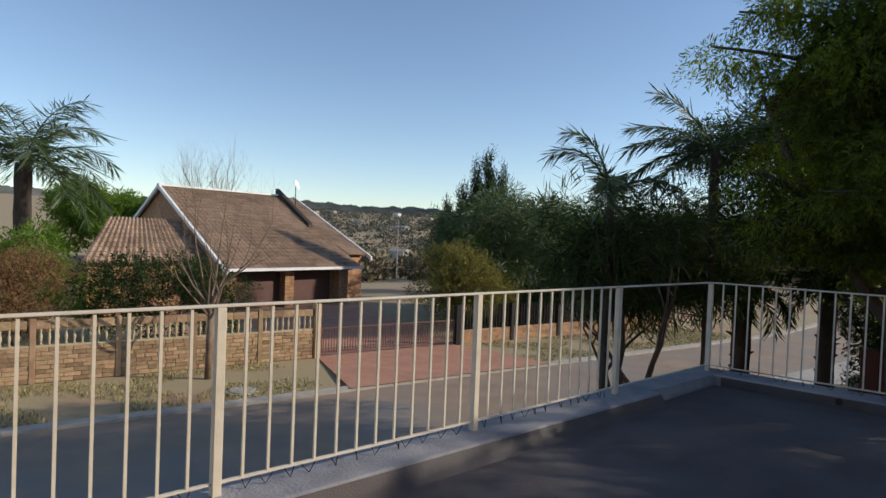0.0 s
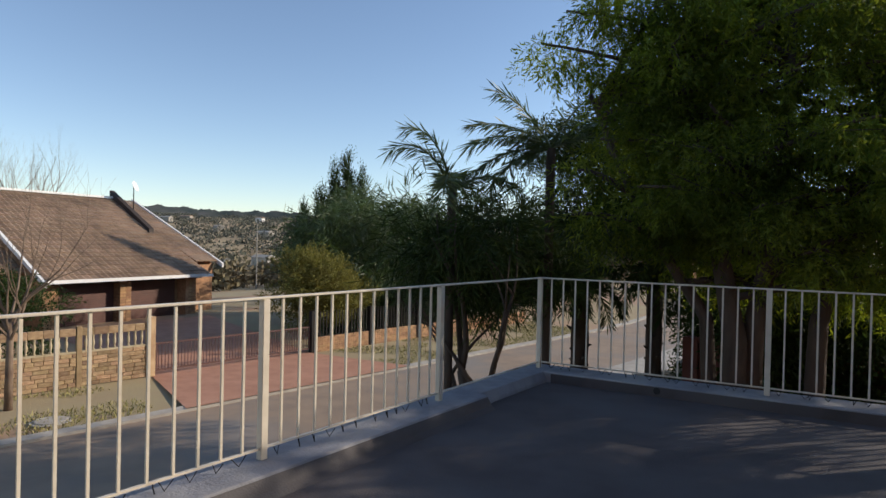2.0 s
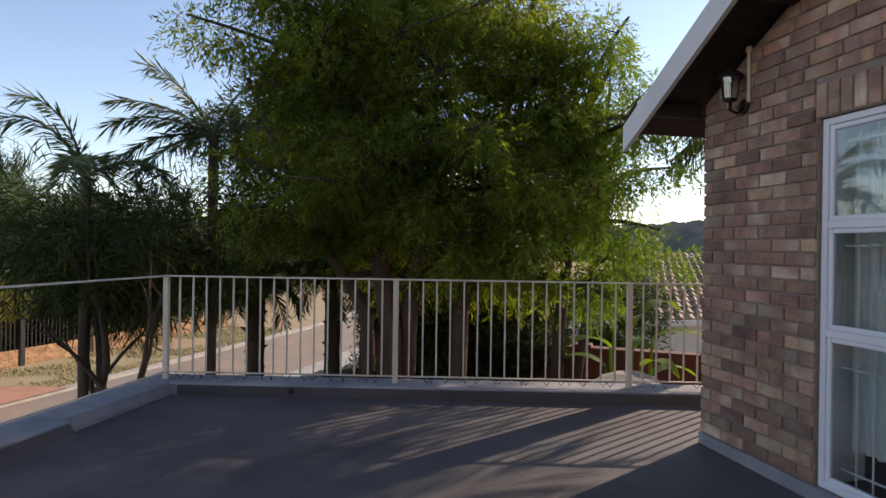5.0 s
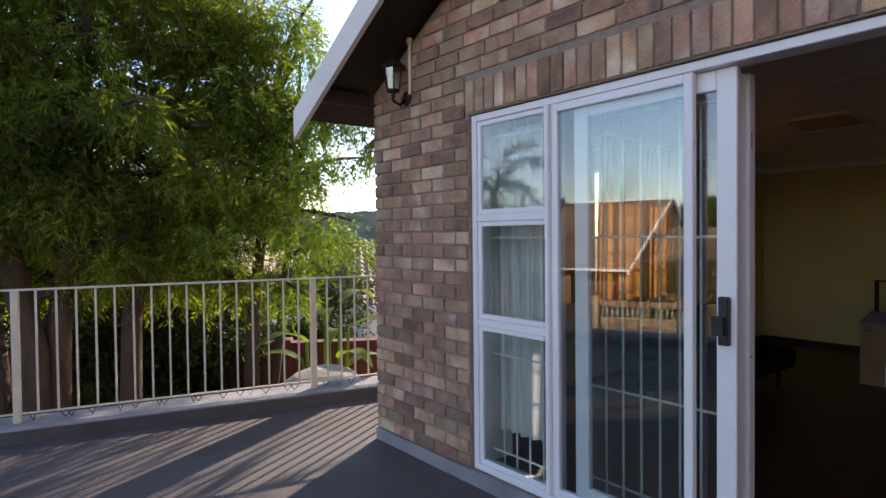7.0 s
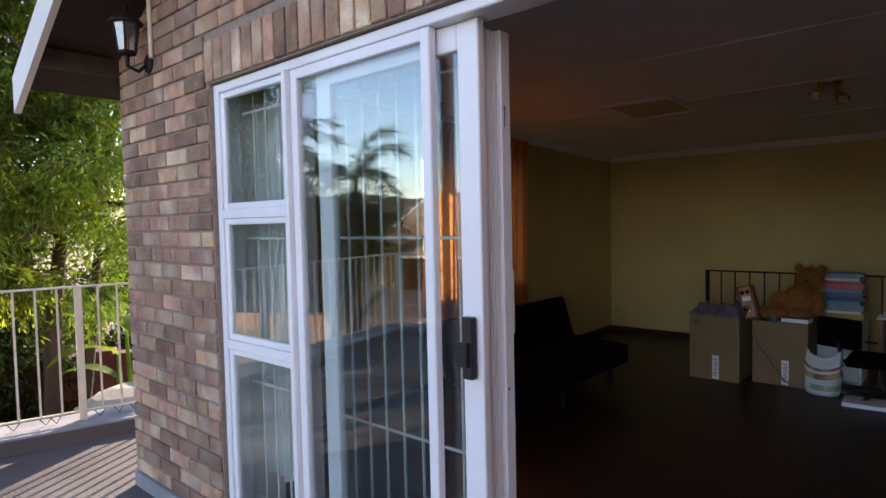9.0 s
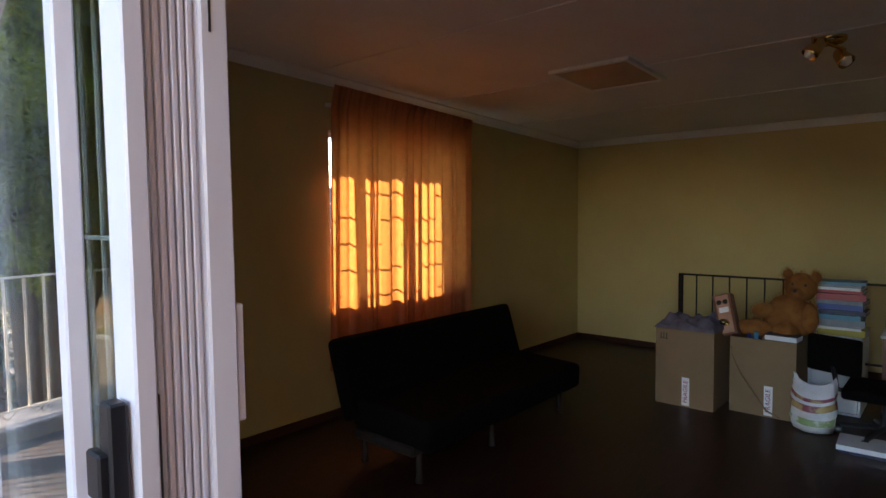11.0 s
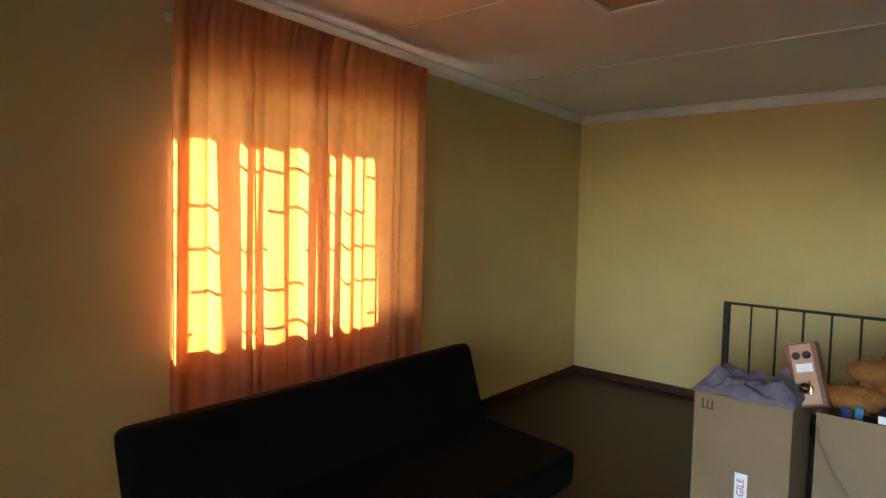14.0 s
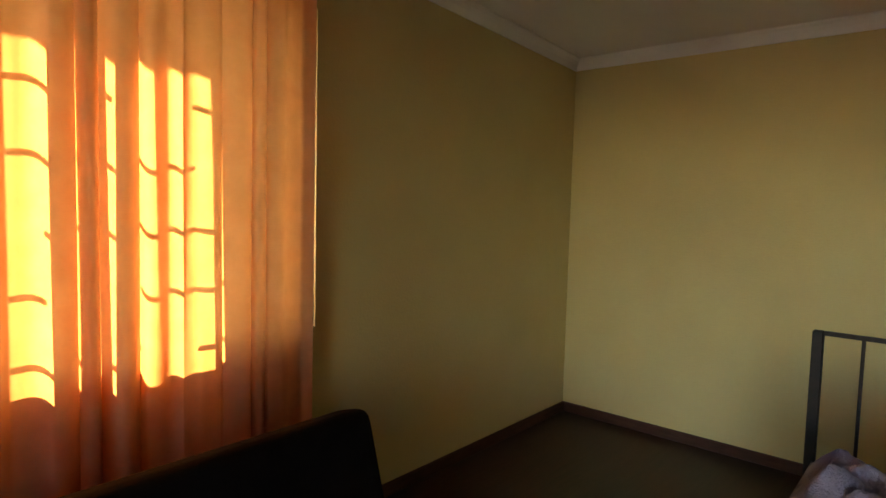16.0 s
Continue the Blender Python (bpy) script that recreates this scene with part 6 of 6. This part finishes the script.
at(part("back_bar", Geo().tube([(0.02, 0.12, 0.28), (0.04, 0.27, 0.28), (0.08, 0.30, 0.42)], 0.018, 8), M_BLACK, oc, smooth=True), (0, 0, 0))
at(part("gas_lift", Geo().lathe([(0.03, 0.08), (0.03, 0.18), (0.018, 0.18), (0.018, 0.28)], 0, 0, 12), M_BLACK, oc), (0, 0, 0))
for i in range(5):
    a = i * 2 * math.pi / 5 + 0.3
    at(part("base_arm", Geo().tube([(0, 0, 0.09), (0.24 * math.cos(a), 0.24 * math.sin(a), 0.06)], [0.022, 0.014], 6), M_BLACK, oc), (0, 0, 0))
    at(part("castor", Geo().tube([(0.25 * math.cos(a), 0.25 * math.sin(a) - 0.018, 0.028), (0.25 * math.cos(a), 0.25 * math.sin(a) + 0.018, 0.028)], 0.028, 10), M_BLACK, oc), (0, 0, 0))
for i, (cv, nm, hh) in enumerate(((M_NAVY, "navy", 0.02), (M_WHITE, "white", 0.03))):
    book(pose(8.42, 2.52 + 0.01 * i, FZ + 0.001 + (0, 0.021)[i], 0, 0, 3 * i), 0.24, 0.30, hh, cv, f"{nm} paper pile on the floor by the chair", "papers on the floor")

tb = thing("side_table", (9.40, 2.35, FZ), "small wooden table with a pale top beyond the drawers", "table")
at(part("tabletop", Box(-0.16, 0.2, -0.35, 0.35, 0.58, 0.60), M_FASCIA, tb, bevel=0.004), (0, 0, 0))
for x in (-0.13, 0.17):
    for y in (-0.32, 0.32):
        at(part("leg", Box(x - 0.016, x + 0.016, y - 0.016, y + 0.016, 0, 0.58), M_WOOD, tb), (0, 0, 0))

# ceiling spot lamp
cs = thing("ceiling_spotlight", TILT @ pose(8.03, 2.86, CZ), "brass ceiling spotlight with a glass bulb", "ceiling lamp")
at(part("base", Geo().lathe([(0.075, -0.022), (0.085, -0.012), (0.085, 0.0)], 0, 0, 20), M_BRASS, cs, smooth=True), (0, 0, 0))
at(part("bar", Geo().tube([(-0.16, 0.05, -0.03), (0.16, -0.05, -0.03)], 0.010, 8), M_BRASS, cs), (0, 0, 0))
for s in (-1, 1):
    at(part("spot_head", Geo().lathe([(0.018, 0.05), (0.028, 0.035), (0.042, -0.03), (0.045, -0.05), (0.040, -0.05), (0.03, -0.02)], 0, 0, 14), M_BRASS, cs, smooth=True), (s * -0.13, s * 0.04, -0.075, 35 * s, 25, 0))
    at(part("bulb", Geo().lathe([(0.012, 0.02), (0.026, -0.01), (0.032, -0.035), (0.022, -0.06), (0.004, -0.068)], 0, 0, 12), M_FASCIA, cs, "white glass bulb", smooth=True), (s * -0.13, s * 0.04, -0.075, 35 * s, 25, 0))


# ---- bricks of the door wall ----
BL, BH, BJ = 0.222, 0.073, 0.012
wall_bricks = {}


def brick_data(ln, ht):
    """One chamfered brick of a length and height, shared by all alike; it reaches into the wall."""
    key = (round(ln, 3), round(ht, 3))
    if key not in wall_bricks:
        e = 0.004
        g = Geo()
        g.v = [(0.10, 0, 0), (0.10, ln, 0), (0.10, ln, ht), (0.10, 0, ht), (e, 0, 0), (e, ln, 0), (e, ln, ht), (e, 0, ht), (0, e, e), (0, ln - e, e), (0, ln - e, ht - e), (0, e, ht - e)]
        g.f = [(8, 11, 10, 9), (4, 8, 9, 5), (5, 9, 10, 6), (6, 10, 11, 7), (7, 11, 8, 4), (0, 4, 5, 1), (1, 5, 6, 2), (2, 6, 7, 3), (3, 7, 4, 0)]
        wall_bricks[key] = g.mesh("brick", M_BRICK)
    return wall_bricks[key]


rest = Geo()


def lay(y0, y1, z, ht, keep):
    jx = random.uniform(-0.002, 0.0025)
    if keep:
        ob = part("brick", brick_data(y1 - y0, ht), M_BRICK)
        ob.parent = wall_west
        ob.matrix_basis = pose(WX + jx, y0, z)
    else:
        rest.box(WX + jx, WX + 0.06, y0, y1, z, z + ht)


def roof_y(z):
    """How far north the gable reaches at a height."""
    return min(NO, EAVE_Y - (z - EAVE_Z + 0.12) / ROOF_S)


course, z = 0, 0.092
while z < gz:
    if z < DT - 0.03:
        spans = [(D1 + 0.004, NO), (SY - 0.2, D0 - 0.004)]
    else:
        top = roof_y(z + BH)
        low = max(SY - 0.2, 2 * RIDGE_Y - top)
        spans = [(low, top)]
        if z < 2.42:
            spans = [(D1 + 0.03, top), (low, D0 - 0.03)]
    for a, b in spans:
        if b - a < 0.05:
            continue
        y = b
        first = True
        while y > a + 0.03:
            ln = BL if not (first and course % 2) else (BL - BJ) / 2
            first = False
            y0 = max(a, y - ln)
            if y - y0 > 0.03:
                lay(y0, y, z, BH, y > 2.35 and z < 3.05)
            y = y0 - BJ
    z += BH + BJ
    course += 1
y = D1 + 0.018
while y > D0 - 0.02:
    lay(y - BH, y, DT + 0.012, 0.19, y > 2.3)
    y -= BH + BJ
ro = part("brick_rest", rest, M_BRICKS, wall_west)
tagged(ro, kind="stuff")
nb = Geo()
z, course = 0.092, 0
while z < 2.5:
    x = WX + 0.106 + (0.117 if course % 2 else 0)
    while x < 11.5:
        if not (WN0 - 0.02 < x + 0.11 < WN1 + 0.02 and WZ0 - 0.05 < z < WZ1):
            nb.box(x, x + BL, NO - 0.06, NO, z, z + BH)
        x += BL + BJ
    z += BH + BJ
    course += 1
tagged(part("brick_rest", nb, M_BRICKS, wall_north), kind="stuff")
